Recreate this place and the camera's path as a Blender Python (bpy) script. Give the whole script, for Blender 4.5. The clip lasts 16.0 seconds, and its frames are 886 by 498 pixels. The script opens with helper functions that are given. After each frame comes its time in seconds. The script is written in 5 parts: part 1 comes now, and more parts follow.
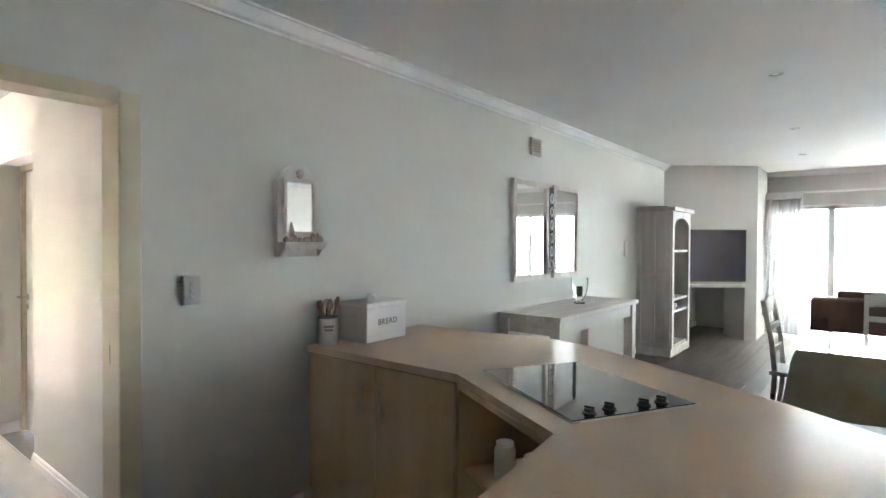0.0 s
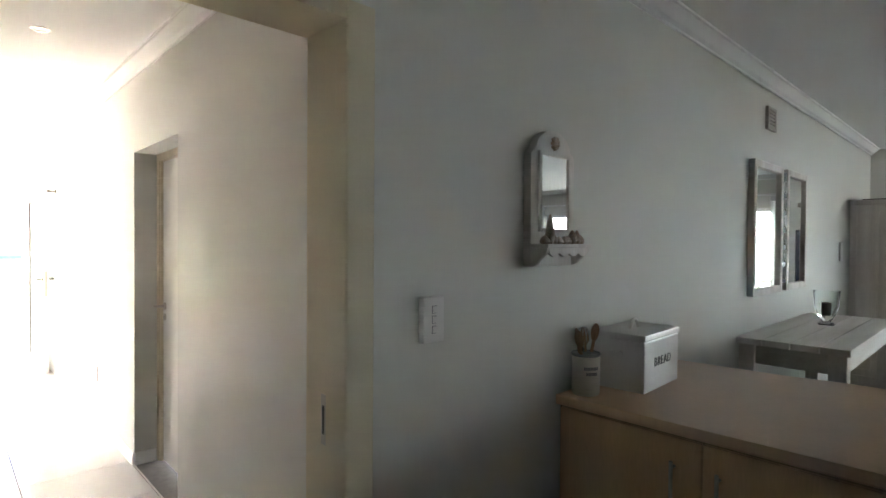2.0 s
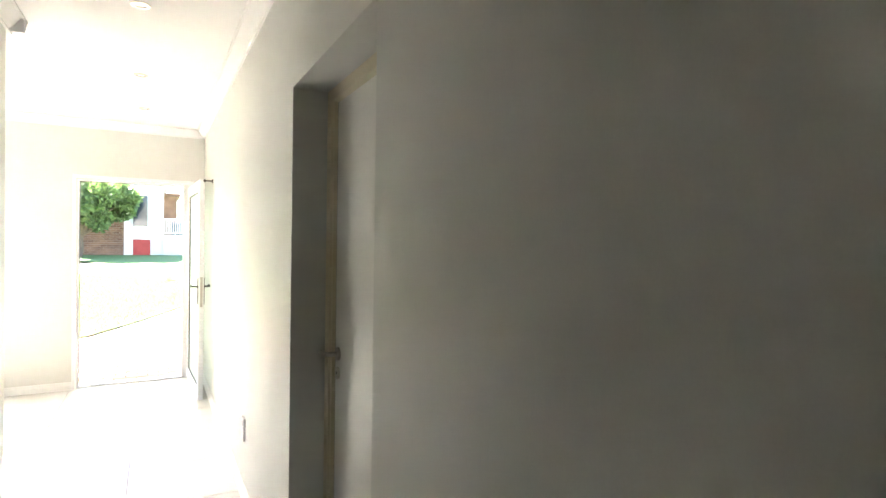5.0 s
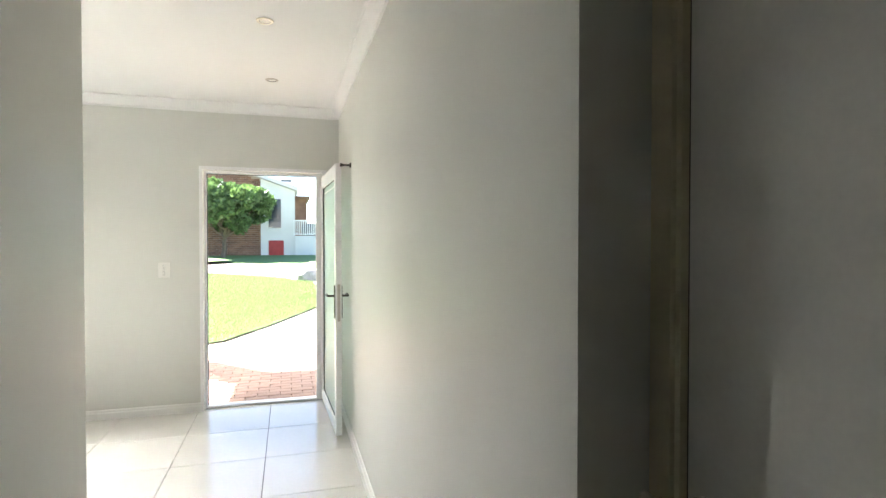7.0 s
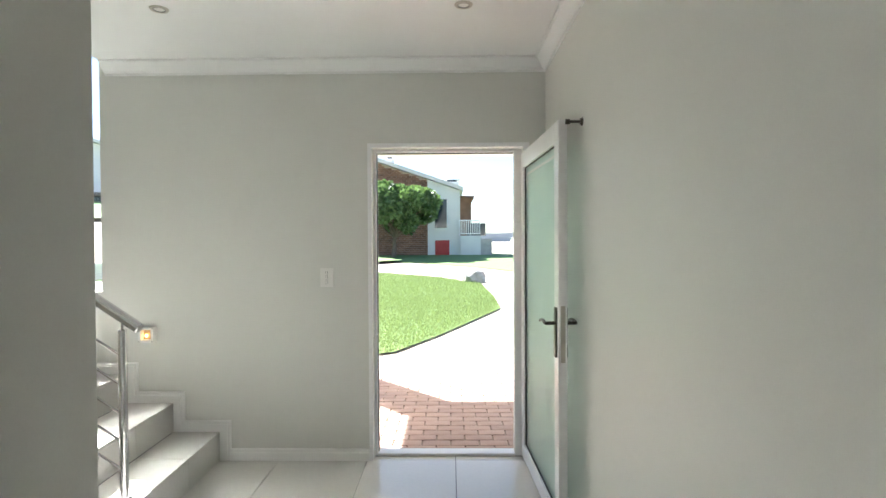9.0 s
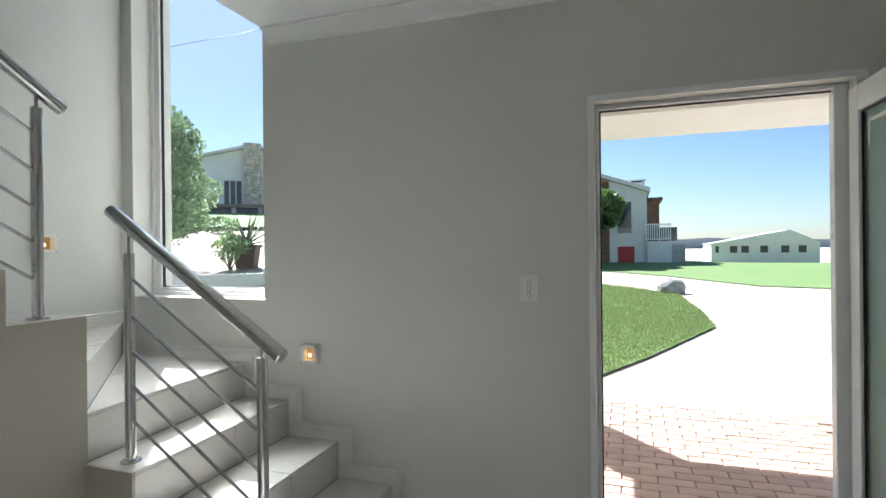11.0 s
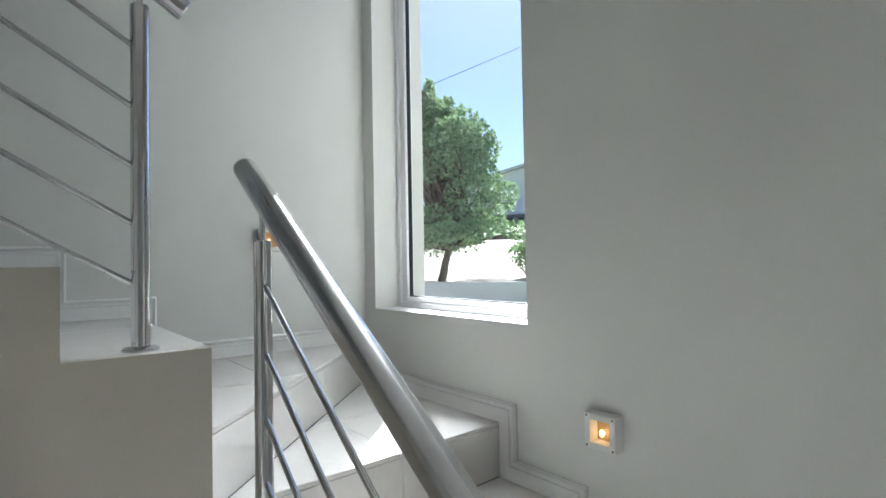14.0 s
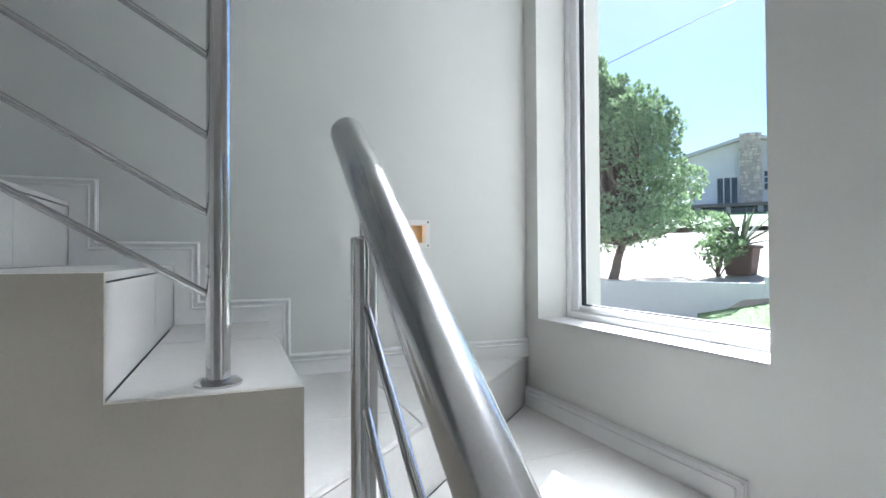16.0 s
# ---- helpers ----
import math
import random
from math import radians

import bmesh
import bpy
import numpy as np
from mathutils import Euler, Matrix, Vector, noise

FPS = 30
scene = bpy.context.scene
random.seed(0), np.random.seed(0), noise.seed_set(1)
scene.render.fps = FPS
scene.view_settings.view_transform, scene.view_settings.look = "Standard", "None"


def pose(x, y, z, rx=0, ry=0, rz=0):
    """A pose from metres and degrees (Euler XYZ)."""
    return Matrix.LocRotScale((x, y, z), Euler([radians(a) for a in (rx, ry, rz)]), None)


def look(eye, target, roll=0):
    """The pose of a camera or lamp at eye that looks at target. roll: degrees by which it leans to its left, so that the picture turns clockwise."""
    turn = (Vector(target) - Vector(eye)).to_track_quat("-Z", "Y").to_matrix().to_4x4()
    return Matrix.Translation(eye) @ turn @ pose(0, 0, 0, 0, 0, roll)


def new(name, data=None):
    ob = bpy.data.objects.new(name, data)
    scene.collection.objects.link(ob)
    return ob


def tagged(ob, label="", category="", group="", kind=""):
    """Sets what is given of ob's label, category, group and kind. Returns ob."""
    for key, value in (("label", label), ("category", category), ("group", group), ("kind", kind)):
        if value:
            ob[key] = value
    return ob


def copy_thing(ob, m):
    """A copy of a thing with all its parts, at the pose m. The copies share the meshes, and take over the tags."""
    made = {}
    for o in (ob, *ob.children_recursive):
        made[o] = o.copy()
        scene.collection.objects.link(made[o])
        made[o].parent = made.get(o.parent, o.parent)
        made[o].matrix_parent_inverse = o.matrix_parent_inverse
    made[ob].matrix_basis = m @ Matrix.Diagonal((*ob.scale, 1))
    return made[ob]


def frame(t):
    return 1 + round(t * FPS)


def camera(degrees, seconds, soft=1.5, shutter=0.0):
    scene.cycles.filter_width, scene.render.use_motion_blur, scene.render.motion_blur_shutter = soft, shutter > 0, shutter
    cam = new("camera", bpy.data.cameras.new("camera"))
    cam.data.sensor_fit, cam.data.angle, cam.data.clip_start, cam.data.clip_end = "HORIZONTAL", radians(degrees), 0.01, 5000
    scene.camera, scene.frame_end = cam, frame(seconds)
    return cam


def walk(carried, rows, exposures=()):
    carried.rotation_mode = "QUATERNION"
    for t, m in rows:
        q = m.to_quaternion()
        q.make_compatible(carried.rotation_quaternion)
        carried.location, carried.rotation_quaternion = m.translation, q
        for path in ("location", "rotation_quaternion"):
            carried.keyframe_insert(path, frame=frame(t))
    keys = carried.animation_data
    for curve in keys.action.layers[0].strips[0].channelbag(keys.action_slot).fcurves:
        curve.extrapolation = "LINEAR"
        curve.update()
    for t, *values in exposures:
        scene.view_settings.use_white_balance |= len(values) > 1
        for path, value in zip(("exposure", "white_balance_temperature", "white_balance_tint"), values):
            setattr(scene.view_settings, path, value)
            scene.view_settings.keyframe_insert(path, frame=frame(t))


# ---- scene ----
cam = camera(79.2, 16.0)
PATH = [
    (0, (0.999, -0.471, 1.489), (2.561, 0.778, 1.461), 0.3),
    (0.5, (1.01, -0.155, 1.501), (2.517, 1.16, 1.473), 0.3),
    (1, (1.054, 0.155, 1.476), (2.521, 1.515, 1.451), 0.3),
    (1.5, (1.1, 0.483, 1.48), (2.52, 1.892, 1.452), 0.3),
    (2, (1.133, 0.803, 1.49), (2.505, 2.258, 1.461), 0.4),
    (2.5, (1.192, 1.087, 1.472), (2.526, 2.576, 1.444), 0.4),
    (3, (1.327, 1.388, 1.469), (2.59, 2.938, 1.44), 0.2),
    (3.5, (1.419, 1.703, 1.465), (2.612, 3.308, 1.438), 0.2),
    (5.8, (1.686, 3.261, 1.49), (2.459, 5.106, 1.453), 0.3),
    (6, (1.689, 3.381, 1.495), (2.413, 5.245, 1.453), -0.0),
    (6.5, (1.658, 3.775, 1.481), (2.282, 5.675, 1.444), -0.1),
    (7, (1.646, 4.115, 1.457), (2.202, 6.036, 1.423), 0.0),
    (7.5, (1.627, 4.497, 1.454), (2.081, 6.444, 1.418), -0.1),
    (8, (1.575, 4.905, 1.438), (1.894, 6.879, 1.413), 0.1),
    (8.5, (1.524, 5.253, 1.441), (1.693, 7.246, 1.414), 0.0),
    (9, (1.463, 5.581, 1.449), (1.434, 7.581, 1.415), -0.3),
    (9.5, (1.374, 5.873, 1.455), (1.187, 7.864, 1.427), -0.3),
    (10, (1.283, 6.155, 1.429), (0.953, 8.127, 1.406), -0.3),
    (10.2, (1.235, 6.247, 1.421), (0.845, 8.209, 1.402), -0.3),
    (12.3, (0.805, 7.21, 1.369), (-0.306, 8.873, 1.382), -0.8),
    (12.5, (0.74, 7.3, 1.376), (-0.432, 8.921, 1.388), -0.7),
    (13, (0.612, 7.477, 1.359), (-0.672, 9.01, 1.392), -0.8),
    (13.5, (0.478, 7.664, 1.353), (-0.936, 9.077, 1.393), -0.8),
    (14, (0.363, 7.802, 1.333), (-1.196, 9.054, 1.381), -1.0),
    (14.5, (0.206, 7.904, 1.354), (-1.454, 9.019, 1.398), -0.7),
    (15, (0.112, 7.971, 1.348), (-1.625, 8.961, 1.397), -0.8),
    (15.5, (0.01, 8.032, 1.361), (-1.795, 8.893, 1.396), -0.3),
    (16, (-0.046, 8.061, 1.358), (-1.91, 8.787, 1.388), -0.3),
]
walk(cam, [(t, look(e, g, r)) for t, e, g, r in PATH],
     exposures=[(0.0, 6.58, 6700, 24), (0.5, 6.2, 6720, 24), (1.5, 5.82, 6750, 22), (2.5, 5.4, 6800, 20), (3.5, 5.2, 6750, 17), (6.0, 3.85, 6400, 12), (7.0, 3.3, 6200, 11),
                (8.0, 2.85, 6050, 9), (9.0, 2.5, 6050, 9), (10.0, 2.0, 5920, 9), (12.5, 1.2, 5720, 8), (13.5, 1.5, 5640, 10), (14.5, 1.72, 5560, 11), (16.0, 1.87, 5450, 13)])

# ---- light ----
SUN = Vector((-0.499, 0.536, 0.681)).normalized()
world = bpy.data.worlds.new("world")
world.use_nodes = True
scene.world = world
wn = world.node_tree.nodes
sky = wn.new("ShaderNodeTexSky")
sky.sky_type = "NISHITA"
sky.sun_disc = False
sky.air_density = 0.9
sky.dust_density = 0.5
sky.ozone_density = 2.8
sky.sun_elevation = radians(42.9)
sky.sun_rotation = radians(-42.95)
world.node_tree.links.new(sky.outputs[0], wn["Background"].inputs[0])
wn["Background"].inputs[1].default_value = 0.05
sun = new("sun", bpy.data.lights.new("sun", "SUN"))
sun.data.energy = 5.0
sun.data.angle = radians(0.5)
sun.data.color = (1.0, 0.95, 0.88)
sun.matrix_world = look(SUN * 30, (0, 0, 0))


# ---- materials ----
def material(name, color, rough=0.5, vary=0.06, scale=6.0, grain=120.0, bump=0.05, metal=0.0, tint=None,
             stretch=(1, 1, 1), coat=0.0, per_object=0.0, spec=0.5):
    """Principled surface with variation at two scales, fine relief and, where wanted, a change from piece to piece."""
    m = bpy.data.materials.new(name)
    m.use_nodes = True
    nt = m.node_tree
    n, l = nt.nodes, nt.links
    p = n["Principled BSDF"]
    p.inputs["Roughness"].default_value = rough
    p.inputs["Metallic"].default_value = metal
    p.inputs["Coat Weight"].default_value = coat
    p.inputs["Specular IOR Level"].default_value = spec
    tc = n.new("ShaderNodeTexCoord")
    mp = n.new("ShaderNodeMapping")
    mp.inputs["Scale"].default_value = stretch
    l.new(tc.outputs["Object"], mp.inputs[0])
    big = n.new("ShaderNodeTexNoise")
    big.inputs["Scale"].default_value = scale
    big.inputs["Detail"].default_value = 4
    fine = n.new("ShaderNodeTexNoise")
    fine.inputs["Scale"].default_value = grain
    fine.inputs["Detail"].default_value = 3
    l.new(mp.outputs[0], big.inputs["Vector"])
    l.new(mp.outputs[0], fine.inputs["Vector"])
    mix = n.new("ShaderNodeMixRGB")
    other = tint or [max(0.0, c * (1 - 3.0 * vary)) for c in color]
    mix.inputs[1].default_value = (*color, 1)
    mix.inputs[2].default_value = (*other, 1)
    ramp = n.new("ShaderNodeMapRange")
    ramp.inputs["From Min"].default_value = 0.35
    ramp.inputs["From Max"].default_value = 0.7
    ramp.inputs["To Max"].default_value = 1.0 if tint else 0.6
    l.new(big.outputs["Fac"], ramp.inputs["Value"])
    l.new(ramp.outputs[0], mix.inputs[0])
    hsv = n.new("ShaderNodeHueSaturation")
    val = n.new("ShaderNodeMapRange")
    val.inputs["From Min"].default_value = 0.3
    val.inputs["From Max"].default_value = 0.7
    val.inputs["To Min"].default_value = 1 - vary
    val.inputs["To Max"].default_value = 1 + vary
    l.new(fine.outputs["Fac"], val.inputs["Value"])
    value = val.outputs[0]
    if per_object:
        info = n.new("ShaderNodeObjectInfo")
        isl = n.new("ShaderNodeNewGeometry")
        add = n.new("ShaderNodeMath")
        add.operation = "ADD"
        l.new(info.outputs["Random"], add.inputs[0])
        l.new(isl.outputs["Random Per Island"], add.inputs[1])
        fr = n.new("ShaderNodeMath")
        fr.operation = "FRACT"
        l.new(add.outputs[0], fr.inputs[0])
        sp = n.new("ShaderNodeMapRange")
        sp.inputs["To Min"].default_value = 1 - per_object
        sp.inputs["To Max"].default_value = 1 + per_object
        l.new(fr.outputs[0], sp.inputs["Value"])
        mul = n.new("ShaderNodeMath")
        mul.operation = "MULTIPLY"
        l.new(value, mul.inputs[0])
        l.new(sp.outputs[0], mul.inputs[1])
        value = mul.outputs[0]
    l.new(value, hsv.inputs["Value"])
    l.new(mix.outputs[0], hsv.inputs["Color"])
    l.new(hsv.outputs[0], p.inputs["Base Color"])
    rr = n.new("ShaderNodeMapRange")
    rr.inputs["To Min"].default_value = max(0.02, rough * 0.8)
    rr.inputs["To Max"].default_value = min(1.0, rough * 1.2)
    l.new(big.outputs["Fac"], rr.inputs["Value"])
    l.new(rr.outputs[0], p.inputs["Roughness"])
    if bump:
        b = n.new("ShaderNodeBump")
        b.inputs["Strength"].default_value = bump
        b.inputs["Distance"].default_value = 0.01
        l.new(fine.outputs["Fac"], b.inputs["Height"])
        l.new(b.outputs[0], p.inputs["Normal"])
    return m


def clear(name, color, rough=0.0, ior=1.45):
    m = bpy.data.materials.new(name)
    m.use_nodes = True
    p = m.node_tree.nodes["Principled BSDF"]
    p.inputs["Base Color"].default_value = (*color, 1)
    p.inputs["Roughness"].default_value = rough
    p.inputs["Transmission Weight"].default_value = 1.0
    p.inputs["IOR"].default_value = ior
    return m


def glowing(name, color, strength):
    m = bpy.data.materials.new(name)
    m.use_nodes = True
    p = m.node_tree.nodes["Principled BSDF"]
    p.inputs["Base Color"].default_value = (*color, 1)
    p.inputs["Emission Color"].default_value = (*color, 1)
    p.inputs["Emission Strength"].default_value = strength
    return m


PAINT = material("wall_paint", (0.69, 0.69, 0.645), 0.5, 0.015, 1.2, 260, 0.03, spec=0.4)
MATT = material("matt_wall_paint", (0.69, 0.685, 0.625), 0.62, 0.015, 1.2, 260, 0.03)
CEIL = material("ceiling_paint", (0.84, 0.84, 0.825), 0.8, 0.015, 1.0, 200, 0.03)
TRIM = material("trim_paint", (0.85, 0.845, 0.82), 0.35, 0.015, 3, 150, 0.02)
FRAME = material("cream_enamel", (0.70, 0.63, 0.46), 0.5, 0.02, 3, 150, 0.02)
# Stair side plaster: shade put into a base colour darker than the walls.
SIDEP = material("darkened_side_plaster", (0.47, 0.44, 0.37), 0.6, 0.02, 1.5, 200, 0.05)
DOORP = material("door_paint", (0.80, 0.79, 0.74), 0.35, 0.02, 2, 90, 0.02)
ALU = material("white_aluminium", (0.87, 0.87, 0.87), 0.3, 0.01, 5, 200, 0.0)
TILE = material("porcelain_tile", (0.79, 0.772, 0.73), 0.16, 0.02, 2.5, 40, 0.01, per_object=0.02)
STEPT = material("step_tile", (0.74, 0.72, 0.68), 0.25, 0.02, 2.5, 60, 0.02, per_object=0.02)
GROUT = material("grey_grout", (0.16, 0.155, 0.15), 0.9, 0.1, 20, 200, 0.1)
STEEL = material("stainless_steel", (0.60, 0.60, 0.60), 0.09, 0.03, 8, 400, 0.006, 1.0, stretch=(1, 1, 1))
POLISH = material("scuffed_polished_steel", (0.66, 0.66, 0.66), 0.17, 0.04, 14, 300, 0.01, 1.0)
NICKEL = material("satin_nickel", (0.55, 0.52, 0.46), 0.3, 0.05, 20, 300, 0.01, 1.0)
BRONZE = material("dark_bronze", (0.10, 0.09, 0.08), 0.35, 0.1, 20, 300, 0.02, 0.8)
BLACK = material("black_rubber", (0.02, 0.02, 0.02), 0.5, 0.1, 20, 300, 0.02)
PLASTIC = material("white_plastic", (0.8, 0.79, 0.75), 0.35, 0.01, 10, 200, 0.0)
DARKP = material("grey_plastic", (0.2, 0.2, 0.2), 0.4, 0.05, 10, 200, 0.0)
MIRROR = material("mirror_silver", (0.9, 0.92, 0.92), 0.02, 0.0, 2, 20, 0.0, 1.0)
GLASS = clear("clear_glass", (0.97, 1.0, 0.99), 0.0, 1.45)
FROST = clear("frosted_glass", (0.72, 0.88, 0.82), 0.55, 1.3)
VENEER = material("beech_veneer", (0.68, 0.45, 0.27), 0.4, 0.05, 2.2, 60, 0.02, tint=(0.60, 0.385, 0.22), stretch=(3, 3, 0.35))
WORKTOP = material("worktop_laminate", (0.70, 0.46, 0.29), 0.3, 0.03, 2.0, 70, 0.01, tint=(0.605, 0.422, 0.284))
# Darker copy of the beech: shade of recessed parts put into the colour.
CABIN = material("beech_recess_shade", (0.34, 0.21, 0.12), 0.6, 0.08, 3, 60, 0.03)
HOB = material("black_ceramic_glass", (0.012, 0.013, 0.014), 0.05, 0.02, 4, 60, 0.0, coat=0.5)
WASHED = material("whitewashed_wood", (0.78, 0.74, 0.69), 0.6, 0.05, 3, 50, 0.1, tint=(0.64, 0.59, 0.53), stretch=(3, 3, 0.4))
WASHEDH = material("whitewashed_planks", (0.76, 0.74, 0.70), 0.5, 0.05, 3, 50, 0.1, tint=(0.64, 0.61, 0.55), stretch=(0.4, 3, 3))
PLANK = material("grey_oak_planks", (0.22, 0.185, 0.155), 0.35, 0.12, 2.5, 30, 0.08, stretch=(0.5, 5, 1), per_object=0.14)
MUGW = material("cream_tin", (0.80, 0.77, 0.69), 0.3, 0.03, 9, 90, 0.01)
BINW = material("white_tin", (0.84, 0.82, 0.79), 0.32, 0.02, 5, 90, 0.01)
SPOON = material("spoon_wood", (0.30, 0.17, 0.09), 0.6, 0.15, 9, 90, 0.05, stretch=(3, 3, 0.5))
SCREEN = material("screen_black", (0.010, 0.017, 0.042), 0.25, 0.02, 5, 50, 0.0)
CURTAIN = material("white_voile", (0.88, 0.88, 0.87), 0.9, 0.03, 6, 300, 0.1)
cn = CURTAIN.node_tree
thin = cn.nodes.new("ShaderNodeBsdfTranslucent")
thin.inputs["Color"].default_value = (0.85, 0.86, 0.85, 1)
blend = cn.nodes.new("ShaderNodeMixShader")
blend.inputs[0].default_value = 0.55
cn.links.new(cn.nodes["Principled BSDF"].outputs[0], blend.inputs[1])
cn.links.new(thin.outputs[0], blend.inputs[2])
cn.links.new(blend.outputs[0], cn.nodes["Material Output"].inputs[0])
SOFA = material("brown_leather", (0.10, 0.045, 0.03), 0.45, 0.2, 6, 120, 0.15)
CLOTH = material("green_cloth", (0.42, 0.42, 0.30), 0.8, 0.12, 4, 200, 0.1, tint=(0.34, 0.30, 0.20))
# Pale base colour stands in for the white reflection on the plastic cover.
PALEV = material("glossy_table_cover", (0.70, 0.71, 0.68), 0.08, 0.05, 5, 60, 0.02, tint=(0.5, 0.5, 0.42))
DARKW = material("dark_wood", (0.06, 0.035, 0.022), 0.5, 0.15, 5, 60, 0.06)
SHELL = material("shell", (0.36, 0.24, 0.16), 0.5, 0.25, 40, 200, 0.3, tint=(0.6, 0.5, 0.42))
IRON = material("dark_iron", (0.03, 0.028, 0.026), 0.5, 0.15, 20, 200, 0.1, 0.6)
VENT = material("vent_plaster", (0.5, 0.48, 0.42), 0.8, 0.08, 20, 200, 0.1)
BULB = glowing("warm_bulb", (1.0, 0.62, 0.25), 3.0)
AMBER = material("amber_reflector", (0.42, 0.30, 0.16), 0.4, 0.05, 20, 100, 0.02)
GLOW = glowing("sky_stand_in_glow", (0.74, 0.92, 1.0), 0.027)
PAVER = material("red_brick_paver", (0.52, 0.36, 0.29), 0.85, 0.08, 5, 90, 0.3, tint=(0.45, 0.30, 0.235), per_object=0.10)
PAVERJ = material("sand_joint", (0.36, 0.26, 0.20), 0.95, 0.1, 6, 60, 0.1)
PAVE = material("pale_tan_paving", (0.50, 0.42, 0.34), 0.9, 0.08, 1.5, 40, 0.2)
CONC = material("concrete_kerb", (0.45, 0.44, 0.41), 0.9, 0.1, 4, 60, 0.2)
GRASS = material("lawn", (0.13, 0.23, 0.06), 0.9, 0.2, 1.2, 60, 0.5, tint=(0.17, 0.25, 0.08))
BLADE = material("grass_blades", (0.20, 0.26, 0.10), 0.7, 0.1, 3, 30, 0.0, per_object=0.18)
LEAF = material("tree_leaf", (0.16, 0.25, 0.11), 0.45, 0.15, 2.0, 20, 0.0, per_object=0.45)
LEAFB = material("shrub_leaf", (0.21, 0.32, 0.17), 0.4, 0.15, 2.0, 20, 0.0, per_object=0.45)
for leafy, through_color in ((LEAF, (0.12, 0.20, 0.05)), (LEAFB, (0.30, 0.42, 0.20)), (BLADE, (0.22, 0.29, 0.10))):
    ln = leafy.node_tree
    thin = ln.nodes.new("ShaderNodeBsdfTranslucent")
    thin.inputs[0].default_value = (*through_color, 1)
    blend = ln.nodes.new("ShaderNodeMixShader")
    blend.inputs[0].default_value = 0.4
    ln.links.new(ln.nodes["Principled BSDF"].outputs[0], blend.inputs[1])
    ln.links.new(thin.outputs[0], blend.inputs[2])
    ln.links.new(blend.outputs[0], ln.nodes["Material Output"].inputs[0])
ALOE = material("aloe_leaf", (0.16, 0.2, 0.12), 0.5, 0.15, 8, 60, 0.05)
BARK = material("bark", (0.16, 0.12, 0.09), 0.9, 0.2, 9, 60, 0.5, stretch=(3, 3, 0.6))
POT = material("brown_clay_pot", (0.10, 0.06, 0.045), 0.7, 0.15, 6, 60, 0.1)
RENDERW = material("white_house_render", (0.74, 0.74, 0.72), 0.85, 0.04, 1.0, 60, 0.1)
RENDERG = material("grey_house_render", (0.78, 0.78, 0.78), 0.85, 0.04, 1.0, 60, 0.1)
BRICK = material("brown_face_brick", (0.24, 0.13, 0.085), 0.85, 0.12, 2, 60, 0.2, tint=(0.17, 0.09, 0.06), per_object=0.25)
MORTAR = material("mortar", (0.40, 0.33, 0.28), 0.95, 0.1, 6, 60, 0.1)
ROOF = material("pale_roof_sheet", (0.62, 0.61, 0.59), 0.6, 0.05, 2, 30, 0.05)
STONE = material("field_stone", (0.62, 0.56, 0.48), 0.9, 0.12, 4, 40, 0.3, tint=(0.46, 0.41, 0.36), per_object=0.3)
REDD = material("red_door_paint", (0.42, 0.03, 0.025), 0.5, 0.1, 4, 60, 0.02)
PANE = material("dark_window_pane", (0.03, 0.04, 0.05), 0.08, 0.05, 4, 60, 0.0)
ROCK = material("grey_rock", (0.40, 0.39, 0.36), 0.9, 0.15, 6, 50, 0.5)
DECK = material("weathered_deck", (0.22, 0.19, 0.17), 0.8, 0.15, 4, 60, 0.2)
# Distance haze of the far hills is put into this grey-blue colour.
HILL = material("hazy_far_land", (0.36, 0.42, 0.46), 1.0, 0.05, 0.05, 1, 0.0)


# ---- mesh helpers ----
def box(bm, x0, y0, z0, x1, y1, z1):
    v = [bm.verts.new((x, y, z)) for z in (z0, z1) for y in (y0, y1) for x in (x0, x1)]
    for f in ((0, 2, 3, 1), (4, 5, 7, 6), (0, 1, 5, 4), (2, 6, 7, 3), (0, 4, 6, 2), (1, 3, 7, 5)):
        bm.faces.new([v[i] for i in f])
    return v


def prism(bm, pts, z0, z1):
    lo = [bm.verts.new((x, y, z0)) for x, y in pts]
    hi = [bm.verts.new((x, y, z1)) for x, y in pts]
    n = len(pts)
    for i in range(n):
        j = (i + 1) % n
        bm.faces.new((lo[i], lo[j], hi[j], hi[i]))
    bm.faces.new(hi)
    bm.faces.new(lo[::-1])


def tube(bm, p, q, r, seg=14, r2=None, caps=True):
    p, q = Vector(p), Vector(q)
    d = (q - p).normalized()
    u = d.orthogonal().normalized()
    w = d.cross(u)
    rings = []
    for c, rad in ((p, r), (q, r if r2 is None else r2)):
        rings.append([bm.verts.new(c + rad * (math.cos(2 * math.pi * k / seg) * u + math.sin(2 * math.pi * k / seg) * w))
                      for k in range(seg)])
    for k in range(seg):
        j = (k + 1) % seg
        bm.faces.new((rings[0][k], rings[0][j], rings[1][j], rings[1][k]))
    if caps:
        bm.faces.new(rings[0][::-1])
        bm.faces.new(rings[1])


def lathe(bm, prof, c=(0, 0, 0), seg=24):
    """Turns (radius, z) points round an upright axis."""
    rings = []
    for r, z in prof:
        rings.append([bm.verts.new((c[0] + r * math.cos(2 * math.pi * k / seg), c[1] + r * math.sin(2 * math.pi * k / seg), c[2] + z))
                      for k in range(seg)])
    for a, b in zip(rings, rings[1:]):
        for k in range(seg):
            j = (k + 1) % seg
            bm.faces.new((a[k], a[j], b[j], b[k]))
    bm.faces.new(rings[0][::-1])
    bm.faces.new(rings[-1])


